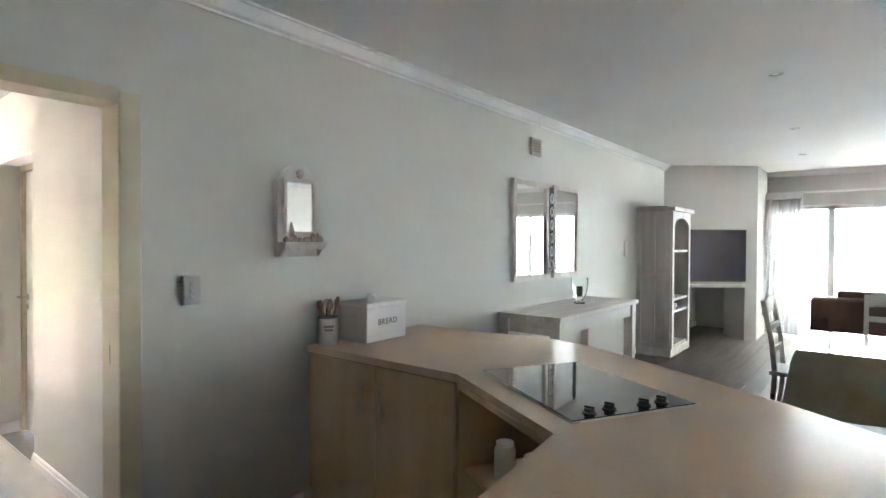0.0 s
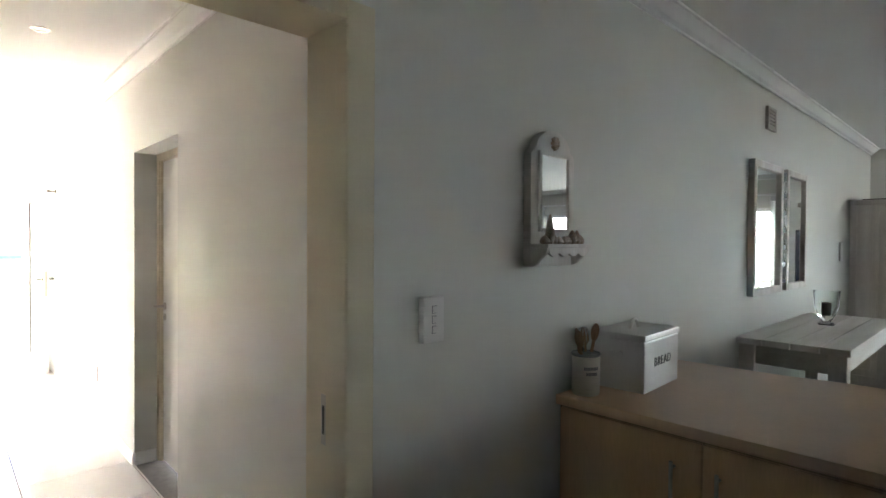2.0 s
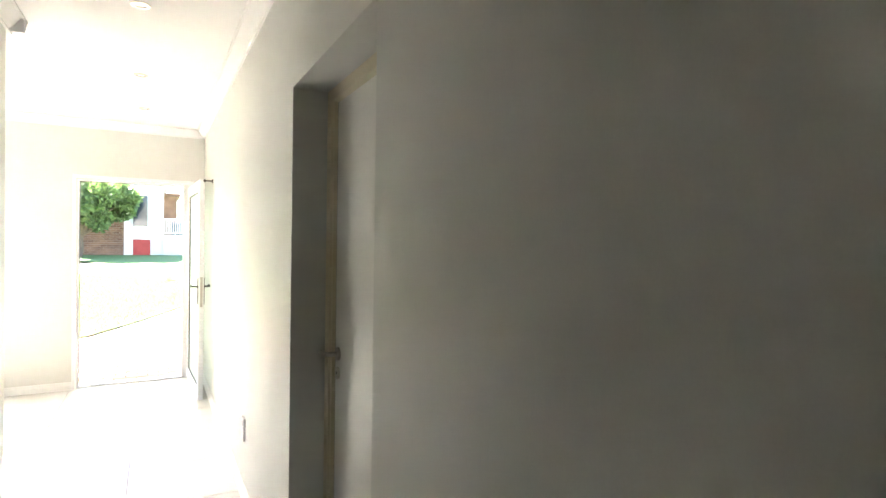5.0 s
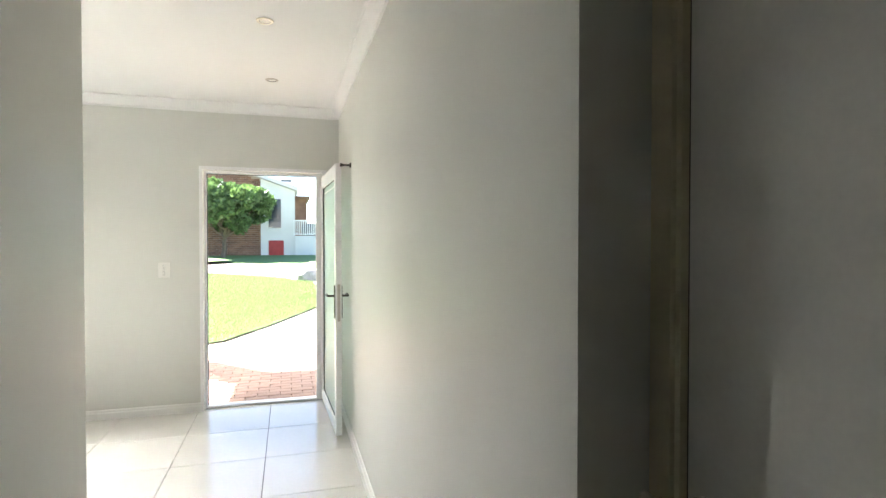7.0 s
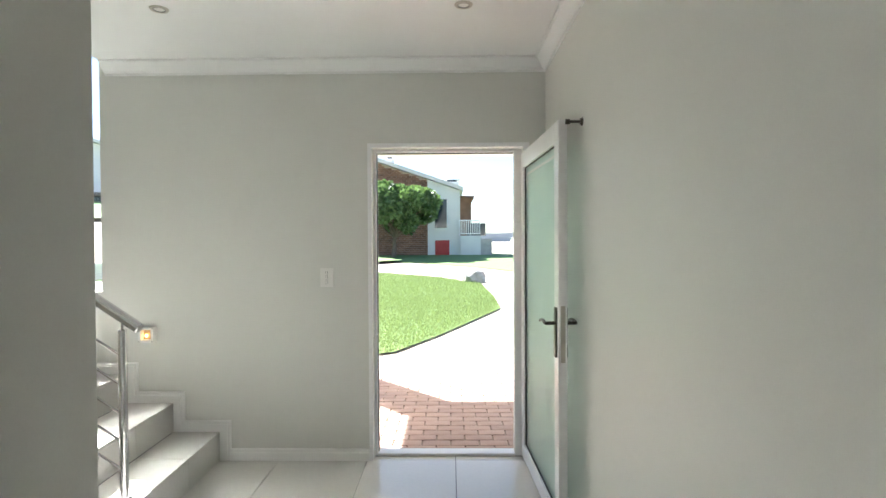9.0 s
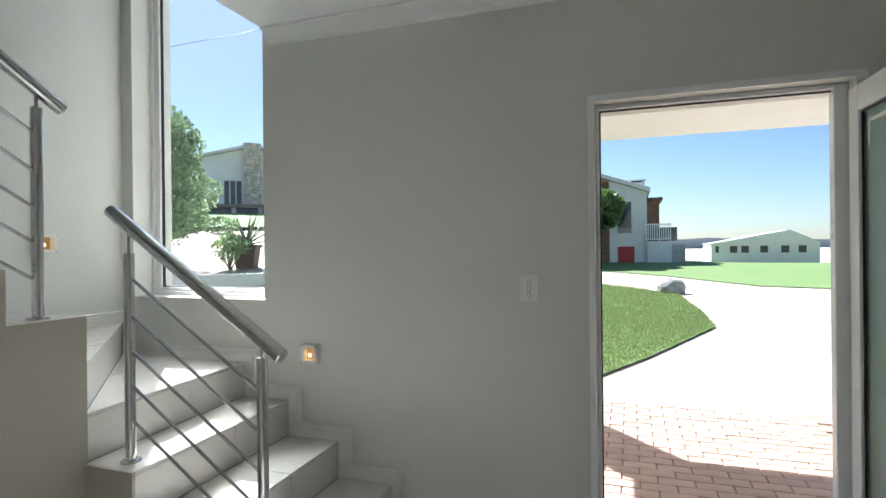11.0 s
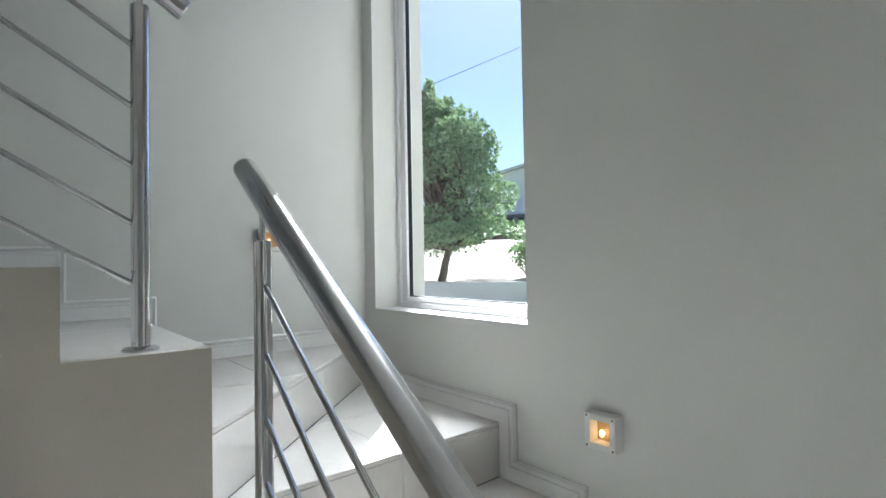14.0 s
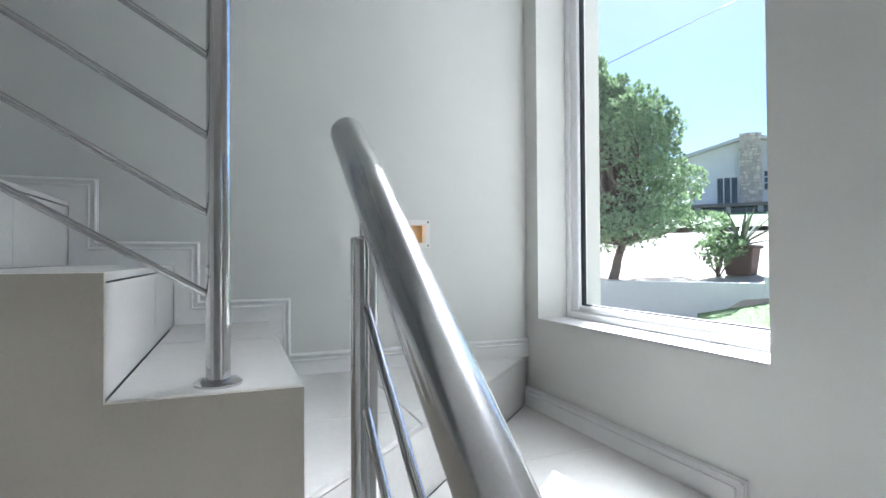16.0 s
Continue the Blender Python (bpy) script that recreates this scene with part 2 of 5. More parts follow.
def sweep(bm, prof, p, q, n):
    """Draws a profile of (out from the wall, height) along a wall from p to q; n: the wall's normal."""
    ends = []
    for c in (p, q):
        ends.append([bm.verts.new((c[0] + n[0] * d, c[1] + n[1] * d, z)) for d, z in prof])
    k = len(prof)
    for i in range(k):
        j = (i + 1) % k
        bm.faces.new((ends[0][i], ends[0][j], ends[1][j], ends[1][i]))
    bm.faces.new(ends[0])
    bm.faces.new(ends[1][::-1])


def wall_with_holes(bm, axis, d0, d1, a0, a1, z0, z1, holes):
    """A wall slab in the plane axis = d0..d1, from a0 to a1 along it, with rectangular holes (a, b, low, high)."""
    cuts = sorted({a0, a1, *[h[0] for h in holes], *[h[1] for h in holes]})
    for a, b in zip(cuts, cuts[1:]):
        mid = (a + b) / 2
        spans = [(z0, z1)]
        for h in holes:
            if h[0] < mid < h[1]:
                spans = [s for lo, hi in spans for s in ((lo, min(hi, h[2])), (max(lo, h[3]), hi)) if s[1] - s[0] > 1e-4]
        for lo, hi in spans:
            if axis == "y":
                box(bm, a, d0, lo, b, d1, hi)
            else:
                box(bm, d0, a, lo, d1, b, hi)


def part(name, bm, mat, parent=None, label="", bevel=0.0, smooth=False, segs=2, at=None):
    if bevel:
        bmesh.ops.bevel(bm, geom=bm.edges[:], offset=bevel, segments=segs, affect="EDGES", profile=0.6)
    bmesh.ops.recalc_face_normals(bm, faces=bm.faces[:])
    me = bpy.data.meshes.new(name)
    bm.to_mesh(me)
    bm.free()
    if smooth:
        me.polygons.foreach_set("use_smooth", [True] * len(me.polygons))
        me.set_sharp_from_angle(angle=radians(40))
    me.materials.append(mat)
    ob = new(name, me)
    if parent is not None:
        ob.parent = parent
    if at is not None:
        ob.matrix_basis = at
    if label:
        tagged(ob, label)
    return ob


def thing(name, label, category, at=None, group="", kind=""):
    ob = new(name)
    ob.empty_display_size = 0.1
    ob.matrix_basis = at or Matrix()
    return tagged(ob, label, category, group, kind)


def bx(*a):
    bm = bmesh.new()
    box(bm, *a)
    return bm


def tb(*a, **k):
    bm = bmesh.new()
    tube(bm, *a, **k)
    return bm


def lt(*a, **k):
    bm = bmesh.new()
    lathe(bm, *a, **k)
    return bm


def pr(*a):
    bm = bmesh.new()
    prism(bm, *a)
    return bm


def setting(name, bm, mat, label, category):
    return tagged(part(name, bm, mat), label, category, kind="structure")


# ---- the house: floors, walls, ceilings ----
H = 2.66          # ceiling
EY = 9.21         # inner face of the entrance wall
CX = 2.105         # corridor's long wall
WX = 0.92         # corridor's short wall
SX = -2.03        # far wall of the stairwell
TOP = 5.4
FZ = -0.052       # hall floor
sub = bmesh.new()
box(sub, -2.3, 2.1, -0.3, 2.45, 9.45, FZ - 0.012)
floor_hall = setting("floor_hall", sub, GROUT, "grouted bed under pale porcelain floor tiles", "floor")
sub = bmesh.new()
box(sub, -2.2, -5.2, -0.25, 11.6, 2.1, -0.012)
floor_living = setting("floor_living", sub, PLANK, "grey oak plank floor", "floor")

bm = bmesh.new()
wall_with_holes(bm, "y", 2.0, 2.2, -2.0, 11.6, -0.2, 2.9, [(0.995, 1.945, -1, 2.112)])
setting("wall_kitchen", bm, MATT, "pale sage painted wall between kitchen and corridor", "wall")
bm = bmesh.new()
wall_with_holes(bm, "x", CX, CX + 0.24, 2.2, EY, -0.2, 2.9, [(3.99, 4.9, -1, 2.077)])
setting("wall_corridor_east", bm, PAINT, "long pale sage painted corridor wall", "wall")
bm = bmesh.new()
box(bm, WX - 0.2, 2.2, -0.2, WX, 6.39, 2.9)
box(bm, -1.0, 6.19, -0.2, WX - 0.2, 6.39, 2.9)
setting("wall_corridor_west", bm, PAINT, "pale sage painted corridor wall ending at the hall", "wall")
bm = bmesh.new()
wall_with_holes(bm, "y", EY, EY + 0.31, -2.2, 2.4, -0.2, TOP, [(0.93, 1.955, -1, 2.074), (-1.935, -0.925, 1.105, 3.45)])
setting("wall_entrance", bm, PAINT, "pale sage wall with the front door and tall stair window", "wall")
bm = bmesh.new()
box(bm, SX - 0.2, 4.6, 0, SX, EY, TOP)
setting("wall_stair", bm, PAINT, "tall pale painted wall beside the stairs", "wall")
bm = bmesh.new()
box(bm, SX, 4.6, 0, -0.88, 4.8, TOP)
box(bm, -0.999, 4.8, 0, -0.88, 6.19, TOP)
box(bm, -0.88, 6.3, 2.9, -0.76, EY, TOP)
setting("wall_stairwell", bm, PAINT, "plain painted walls closing the stairwell", "wall")
bm = bmesh.new()
wall_with_holes(bm, "x", 11.4, 11.6, -5.2, 2.0, 0, 2.9, [(-4.3, 0.84, -1, 2.1)])
setting("wall_living_east", bm, PAINT, "pale wall round the wide sliding doors", "wall")
bm = bmesh.new()
wall_with_holes(bm, "y", -5.2, -5.0, -2.2, 11.4, 0, 2.9, [(5.2, 7.2, 0.9, 2.1)])
setting("wall_living_south", bm, PAINT, "plain pale wall with a shuttered window", "wall")
bm = bmesh.new()
box(bm, -2.2, -5.0, 0, -2.0, 2.2, 2.9)
setting("wall_kitchen_west", bm, PAINT, "plain pale kitchen wall", "wall")

bm = bmesh.new()
box(bm, -2.0, -5.0, H, 11.4, 2.0, H + 0.2)
setting("ceiling_living", bm, CEIL, "flat white painted ceiling of the living room", "ceiling")
bm = bmesh.new()
box(bm, WX, 2.2, H, CX, 6.39, H + 0.2)
box(bm, -0.88, 6.39, H, CX, EY, H + 0.2)
setting("ceiling_hall", bm, CEIL, "flat white painted hall ceiling ending at the stairwell", "ceiling")
bm = bmesh.new()
box(bm, SX, 4.8, TOP, -0.76, EY, TOP + 0.2)
setting("ceiling_stairwell", bm, CEIL, "high white ceiling over the stairs", "ceiling")

CORN = [(0, H - 0.085), (0.012, H - 0.085), (0.012, H - 0.072), (0.03, H - 0.06), (0.052, H - 0.03), (0.066, H - 0.012), (0.08, H - 0.012), (0.08, H), (0, H)]
bm = bmesh.new()
for p, q, n in (((CX, 2.2), (CX, EY), (-1, 0)), ((CX, EY), (-0.88, EY), (0, -1)), ((WX, 2.2), (WX, 6.47), (1, 0)), ((WX + 0.08, 6.39), (-0.88, 6.39), (0, 1)),
                ((-2.0, 2.0), (11.4, 2.0), (0, -1)), ((11.4, 2.0), (11.4, -5.0), (-1, 0)), ((11.4, -5.0), (-2, -5.0), (0, 1))):
    sweep(bm, CORN, p, q, n)
setting("cornice", bm, CEIL, "white moulded ceiling cornice", "cornice")
NW_END = -0.046   # where the stair skirting begins
BASE = [(0, 0), (0.018, 0), (0.018, 0.052), (0.012, 0.06), (0.012, 0.07), (0.006, 0.08), (0, 0.08)]
bm = bmesh.new()
for p, q, n in (((CX, 4.9), (CX, EY), (-1, 0)), ((CX, 2.2), (CX, 3.99), (-1, 0)), ((0.902, EY), (NW_END, EY), (0, -1)), ((WX, 2.2), (WX, 6.408), (1, 0)),
                ((WX + 0.018, 6.39), (-1.0, 6.39), (0, 1)), ((2.0, 2.0), (2.84, 2.0), (0, -1)), ((3.8, 2.0), (11.4, 2.0), (0, -1))):
    sweep(bm, BASE if p[1] == 2.0 else [(d, z + FZ) for d, z in BASE], p, q, n)
for y0, y1 in ((4.882, 4.9), (3.99, 4.008)):
    box(bm, CX, y0, FZ, CX + 0.13, y1, FZ + 0.08)
setting("baseboard", bm, TRIM, "white moulded skirting along the walls", "skirting")


# ---- kitchen doorway: enamelled frame ----
door_1 = thing("door_1", "cream enamelled steel door frame in the kitchen wall, leaf out of sight", "door frame", kind="structure")
for name, x0, x1 in (("jamb", 1.90, 2.0), ("jamb", 0.94, 1.04)):
    s = 1 if x0 > 1.5 else -1
    xi = x0 if s > 0 else x1
    pts = [(0.004, -0.02), (0.086, -0.02), (0.09, -0.016), (0.09, 0.0), (0.044, 0.0), (0.044, 0.2), (0.1, 0.2), (0.1, 0.212), (0.016, 0.212), (0.016, 0.084), (0.0, 0.078), (0.0, -0.016)]
    part(name, pr([(xi + s * a, 2.0 + b) for a, b in pts], FZ, 2.11), FRAME, door_1)
bm = bmesh.new()
for a in ((1.04, 1.982, 2.062, 1.9, 2.0, 2.125), (1.04, 2.0, 2.062, 1.9, 2.078, 2.109), (1.026, 2.078, 2.076, 1.914, 2.2, 2.109), (1.026, 2.2, 2.076, 1.914, 2.212, 2.125)):
    box(bm, *a)
part("head", bm, FRAME, door_1)
part("strike_plate", bx(1.912, 2.098, 0.92, 1.916, 2.124, 1.06), NICKEL, door_1, "brushed metal strike plate", bevel=0.001)
part("strike_hole", bx(1.9105, 2.105, 0.95, 1.9118, 2.116, 1.03), BLACK, door_1)


# ---- closed door off the corridor ----
def lever(parent, x, y, z, out, along, mat):
    """A lever handle: out is the way it stands off the door, along the way the lever points."""
    o, a = Vector(out), Vector(along)
    c = Vector((x, y, z))
    h = part("handle", tb(c, c + o * 0.05, 0.009), mat, parent, smooth=True)
    part("rosette", tb(c, c + o * 0.008, 0.026, seg=20), mat, h, smooth=True)
    bm = bmesh.new()
    prev = c + o * 0.045
    for k in range(1, 9):
        t = k / 8
        nxt = c + o * (0.045 + 0.008 * math.sin(t * 3)) + a * (0.12 * t) + Vector((0, 0, -0.006 * t * t))
        tube(bm, prev, nxt, 0.0085, 10)
        prev = nxt
    part("lever", bm, mat, h, smooth=True)
    part("escutcheon", tb(c + Vector((0, 0, -0.075)), c + Vector((0, 0, -0.075)) + o * 0.008, 0.024, seg=20), mat, h, smooth=True)
    part("keyhole", tb(c + Vector((0, 0, -0.075)) + o * 0.008, c + Vector((0, 0, -0.075)) + o * 0.009, 0.006, seg=10), BLACK, h)


door_2 = thing("door_2", "closed flush cream door set deep in the corridor wall", "door", kind="structure")
bm = bmesh.new()
for a in ((CX + 0.14, 4.85, FZ, CX + 0.235, 4.9, 2.077), (CX + 0.14, 3.99, FZ, CX + 0.235, 4.04, 2.077), (CX + 0.14, 4.04, 2.03, CX + 0.235, 4.85, 2.077)):
    box(bm, *a)
part("frame", bm, FRAME, door_2)
part("stop", bx(CX + 0.15, 4.838, FZ, CX + 0.165, 4.85, 2.03), FRAME, door_2)
# Black strip set into the joint beside the leaf as its shadow.
part("shadow_gap", bx(CX + 0.168, 4.8385, FZ + 0.006, CX + 0.2, 4.8495, 2.029), BLACK, door_2)
leaf2 = part("leaf", bx(CX + 0.165, 4.043, FZ + 0.006, CX + 0.205, 4.837, 2.026), DOORP, door_2, bevel=0.0015, segs=1)
lever(leaf2, CX + 0.165, 4.795, 1.03, (-1, 0, 0), (0, 0.75, 0), NICKEL)

# ---- front door ----
door_3 = thing("door_3", "open white aluminium front door with a frosted pane", "front door", kind="structure")
bm = bmesh.new()
for a in ((0.931, EY + 0.07, FZ, 0.949, EY + 0.13, 2.073), (1.90, EY + 0.07, FZ, 1.954, EY + 0.13, 2.073), (0.949, EY + 0.07, 2.052, 1.90, EY + 0.13, 2.073), (0.949, EY + 0.06, FZ, 1.90, EY + 0.15, FZ + 0.02)):
    box(bm, *a)
part("frame", bm, ALU, door_3, bevel=0.003, segs=1)
bm = bmesh.new()
for a in ((0.949, EY + 0.1, FZ + 0.02, 0.956, EY + 0.112, 2.052), (0.956, EY + 0.1, 2.045, 1.90, EY + 0.112, 2.052)):
    box(bm, *a)
part("seal", bm, BLACK, door_3, "thin black rubber seal")
bm = bmesh.new()
sweep(bm, [(0, FZ), (0.016, FZ), (0.016, 0.0), (0, 0.0)], (0.88, EY), (0.93, EY), (0, -1))
for a in ((0.902, EY - 0.008, 0.0, 0.93, EY, 2.103), (1.955, EY - 0.008, FZ, 1.995, EY, 2.103), (0.93, EY - 0.008, 2.074, 1.955, EY, 2.103)):
    box(bm, *a)
part("architrave", bm, ALU, door_3, "white architrave round the opening")
LD = pose(1.945, EY + 0.05, 0, 0, 0, -87.5)
W3, T3 = 1.045, 0.045
leaf3 = part("leaf", bx(0.086, 0.018, 0.066, W3 - 0.086, 0.026, 1.929), FROST, door_3, "pale green frosted glass leaf standing open", at=LD)
for name, a in (("stile", (0, 0, FZ + 0.022, 0.085, T3, 2.035)), ("stile", (W3 - 0.085, 0, FZ + 0.022, W3, T3, 2.035)), ("rail", (0.085, 0, FZ + 0.022, W3 - 0.085, T3, 0.065)), ("rail", (0.085, 0, 1.93, W3 - 0.085, T3, 2.035))):
    part(name, bx(*a), ALU, leaf3, bevel=0.003, segs=1)
bm = bmesh.new()
for y0, y1 in ((0.012, 0.018), (0.026, 0.032)):
    for a in ((0.085, y0, 0.065, 0.093, y1, 1.93), (W3 - 0.093, y0, 0.065, W3 - 0.085, y1, 1.93), (0.093, y0, 0.065, W3 - 0.093, y1, 0.073), (0.093, y0, 1.922, W3 - 0.093, y1, 1.93)):
        box(bm, *a)
part("gasket", bm, BLACK, leaf3)
bm = bmesh.new()
for a in ((0.13, 0.0165, 1.87, W3 - 0.13, 0.0178, 1.885), (0.13, 0.0165, 1.78, 0.145, 0.0178, 1.87), (W3 - 0.145, 0.0165, 1.78, W3 - 0.13, 0.0178, 1.87), (0.145, 0.0165, 1.82, 0.18, 0.0178, 1.832), (W3 - 0.18, 0.0165, 1.82, W3 - 0.145, 0.0178, 1.832)):
    box(bm, *a)
part("etched_border", bm, PLASTIC, leaf3, "white etched border on the pane")
for y0, s in ((-0.009, -1), (T3, 1)):
    pl = part("backplate", bx(W3 - 0.062, y0, 0.86, W3 - 0.026, y0 + 0.009, 1.11), BRONZE, leaf3, "dark bronze backplate", bevel=0.002, segs=1)
for s, y0 in ((-1, 0.0), (1, T3)):
    bm = bmesh.new()
    tube(bm, (W3 - 0.044, y0, 1.03), (W3 - 0.044, y0 + s * 0.055, 1.03), 0.009, 12)
    prev = Vector((W3 - 0.044, y0 + s * 0.052, 1.03))
    for k in range(1, 9):
        t = k / 8
        nxt = Vector((W3 - 0.044 - 0.125 * t, y0 + s * 0.055, 1.03 + 0.012 * math.sin(t * math.pi) - 0.004))
        tube(bm, prev, nxt, 0.0095 - 0.002 * t, 10)
        prev = nxt
    part("lever", bm, BRONZE, leaf3, "dark bronze lever", smooth=True)
part("lock_plate", bx(W3, 0.012, 0.84, W3 + 0.002, 0.034, 1.12), NICKEL, leaf3, "steel lock plate on the door's edge")
part("latch", bx(W3 + 0.002, 0.017, 1.02, W3 + 0.01, 0.029, 1.045), NICKEL, leaf3)
stop = thing("door_stop", "dark metal door stop on the corridor wall", "door stop")
part("rod", tb((CX, 8.2, 2.02), (CX - 0.07, 8.2, 2.02), 0.007), BRONZE, stop, smooth=True)
part("base", tb((CX, 8.2, 2.02), (CX - 0.012, 8.2, 2.02), 0.022, seg=20, r2=0.014), BRONZE, stop, smooth=True)
part("tip", tb((CX - 0.062, 8.2, 2.02), (CX - 0.082, 8.2, 2.02), 0.013, seg=16), BRONZE, stop, smooth=True)

# ---- stair window ----
window_1 = thing("window_1", "tall fixed white aluminium window lighting the stairs", "window", kind="structure")
bm = bmesh.new()
GX0, GX1, GZ0, GZ1, GY = -1.935, -0.925, 1.106, 3.45, EY + 0.135
for a in ((GX0, GY, GZ0, GX0 + 0.028, GY + 0.06, GZ1), (GX0 + 0.028, GY + 0.006, GZ0 + 0.03, GX0 + 0.078, GY + 0.054, GZ1), (GX1 - 0.05, GY, GZ0, GX1, GY + 0.06, GZ1), (GX0 + 0.028, GY, GZ0, GX1 - 0.05, GY + 0.06, GZ0 + 0.03), (GX0 + 0.078, GY + 0.006, GZ0 + 0.03, GX1 - 0.05, GY + 0.054, GZ0 + 0.055), (GX0 + 0.078, GY, GZ1 - 0.05, GX1 - 0.05, GY + 0.06, GZ1)):
    box(bm, *a)
part("window_frame", bm, ALU, window_1, bevel=0.004, segs=1)
bm = bmesh.new()
for a in ((GX0 + 0.078, GY + 0.02, GZ0 + 0.055, GX0 + 0.085, GY + 0.04, GZ1 - 0.05), (GX0 + 0.085, GY + 0.02, GZ0 + 0.055, GX1 - 0.05, GY + 0.04, GZ0 + 0.06)):
    box(bm, *a)
part("seal", bm, BLACK, window_1)
pane = part("pane", bx(GX0 + 0.08, GY + 0.028, GZ0 + 0.057, GX1 - 0.052, GY + 0.032, GZ1 - 0.052), GLASS, window_1)
pane.visible_shadow = False
part("window_sill", bx(GX0, EY, 1.102, GX1, GY, 1.108), TRIM, window_1)
part("outer_sill", bx(GX0, GY + 0.06, 1.08, GX1, EY + 0.34, 1.105), RENDERW, window_1)

# ---- stairs: three straight steps, two winders, then a flight along the far wall ----
R, GO = 0.1985, 0.295
IY = 8.172                                    # open side of the lower flight
IX = -1.0                                     # open side of the upper flight
NX = [-0.105, -0.42, -0.735, -1.0]            # noses of the lower steps, open side
NW = [-0.122, -0.438, -0.758, -1.06]          # and at the wall
FX, FY = SX + 0.004, EY - 0.004
stairs = thing("staircase", "white tiled staircase with two winders and a plastered side", "staircase", kind="structure")
treads = []
for i in range(3):
    treads.append((i + 1, [(NX[i], IY), (NW[i], FY), (NW[i + 1], FY), (NX[i + 1], IY)]))
treads.append((4, [(NX[3], IY), (NW[3], FY), (FX, FY), (IX - 0.006, IY + 0.006)]))
treads.append((5, [(IX, IY), (FX, FY), (FX, IY)]))
for k in range(9):
    y = IY - k * GO
    treads.append((6 + k, [(IX, y), (FX, y), (FX, y - GO), (IX, y - GO)]))
bm = bmesh.new()
for n, pts in treads:
    lo = FZ if n < 9 else (n - 5) * R - 0.35
    p, q = Vector((*pts[0], 0)), Vector((*pts[1], 0))
    d = (q - p).normalized()
    back = [(pts[0][0] - d.y * 0.014, pts[0][1] + d.x * 0.014), (pts[1][0] - d.y * 0.014, pts[1][1] + d.x * 0.014), *pts[2:]]
    prism(bm, back, max(FZ, lo), FZ + n * R - 0.014)
part("stair_body", bm, GROUT, stairs)
# plastered sides, coloured darker than the walls to stand in for shade
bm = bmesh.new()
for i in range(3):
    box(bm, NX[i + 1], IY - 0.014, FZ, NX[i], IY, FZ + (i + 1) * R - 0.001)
part("side_wall", bm, SIDEP, stairs, "plastered side of the lower steps, darkened beige for shade")
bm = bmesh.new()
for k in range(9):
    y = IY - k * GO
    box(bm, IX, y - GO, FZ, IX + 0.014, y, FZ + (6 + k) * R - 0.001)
part("side_wall", bm, SIDEP, stairs, "plastered side of the upper flight, darkened beige for shade")


def cut(poly, a, b, c):
    """The part of a polygon where a x + b y <= c."""
    out = []
    for p, q in zip(poly, poly[1:] + poly[:1]):
        fp, fq = a * p[0] + b * p[1] - c, a * q[0] + b * q[1] - c
        if fp <= 0:
            out.append(p)
        if fp * fq < 0:
            t = fp / (fp - fq)
            out.append((p[0] + t * (q[0] - p[0]), p[1] + t * (q[1] - p[1])))
    return out


def slab(pts, z0, z1, edge=0.003):
    """A tile with a small chamfer round its top."""
    bm = bmesh.new()
    cx, cy = sum(p[0] for p in pts) / len(pts), sum(p[1] for p in pts) / len(pts)
    rings = []
    for z, e in ((z0, 0), (z1 - edge, 0), (z1, edge)):
        ring = []
        for x, y in pts:
            d = math.hypot(cx - x, cy - y) or 1
            ring.append(bm.verts.new((x + (cx - x) / d * e, y + (cy - y) / d * e, z)))
        rings.append(ring)
    n = len(pts)
    for a, b in zip(rings, rings[1:]):
        for i in range(n):
            j = (i + 1) % n
            bm.faces.new((a[i], a[j], b[j], b[i]))
    bm.faces.new(rings[2])
    bm.faces.new(rings[0][::-1])
    return bm


for n, pts in treads:
    z = FZ + n * R
    if n <= 3:
        lines = [(0, 1, 8.74)]
    elif n == 4:
        lines = [(0, 1, 8.74), (1, 0, -1.48)]
    elif n == 5:
        lines = [(-1, 0, 1.45), (0, -1, -8.5)]
    else:
        lines = [(-1, 0, 1.6)]
    pieces = [pts]
    for a, b, c in lines:
        nxt = []
        for p in pieces:
            for q in (cut(p, a, b, c - 0.0015), cut(p, -a, -b, -c - 0.0015)):
                if len(q) > 2:
                    nxt.append(q)
        pieces = nxt
    for q in pieces:
        part("tread", slab(q, z - 0.014, z), STEPT, stairs)
    # riser tiles below this step's nose
    p, q = Vector((*pts[0], 0)), Vector((*pts[1], 0))
    d = (q - p)
    L = d.length
    d.normalize()
    out = Vector((d.y, -d.x, 0))
    for s0, s1 in ((0.0, L * 0.56 - 0.0015), (L * 0.56 + 0.0015, L)):
        bm = bmesh.new()
        c0, c1 = p + d * s0, p + d * s1
        prism(bm, [(c0.x - out.x * 0.003, c0.y - out.y * 0.003), (c1.x - out.x * 0.003, c1.y - out.y * 0.003),
                   (c1.x - out.x * 0.0138, c1.y - out.y * 0.0138), (c0.x - out.x * 0.0138, c0.y - out.y * 0.0138)], z - R + 0.001, z - 0.018)
        part("riser", bm, STEPT, stairs)

# stepped skirting that follows the stairs
skirt = bmesh.new()


def skirt_run(bm, fn, segs):
    """Lays boxes (a0, a1, z0, z1) on a wall; fn turns (a, d, z) into a place."""
    for a0, a1, z0, z1, d in segs:
        lo, hi = min(a0, a1), max(a0, a1)
        v = []
        for z in (z0, z1):
            for dd in (0, d):
                for a in (lo, hi):
                    v.append(bm.verts.new(fn(a, dd, z)))
        for f in ((0, 2, 3, 1), (4, 5, 7, 6), (0, 1, 5, 4), (2, 6, 7, 3), (0, 4, 6, 2), (1, 3, 7, 5)):
            bm.faces.new([v[i] for i in f])


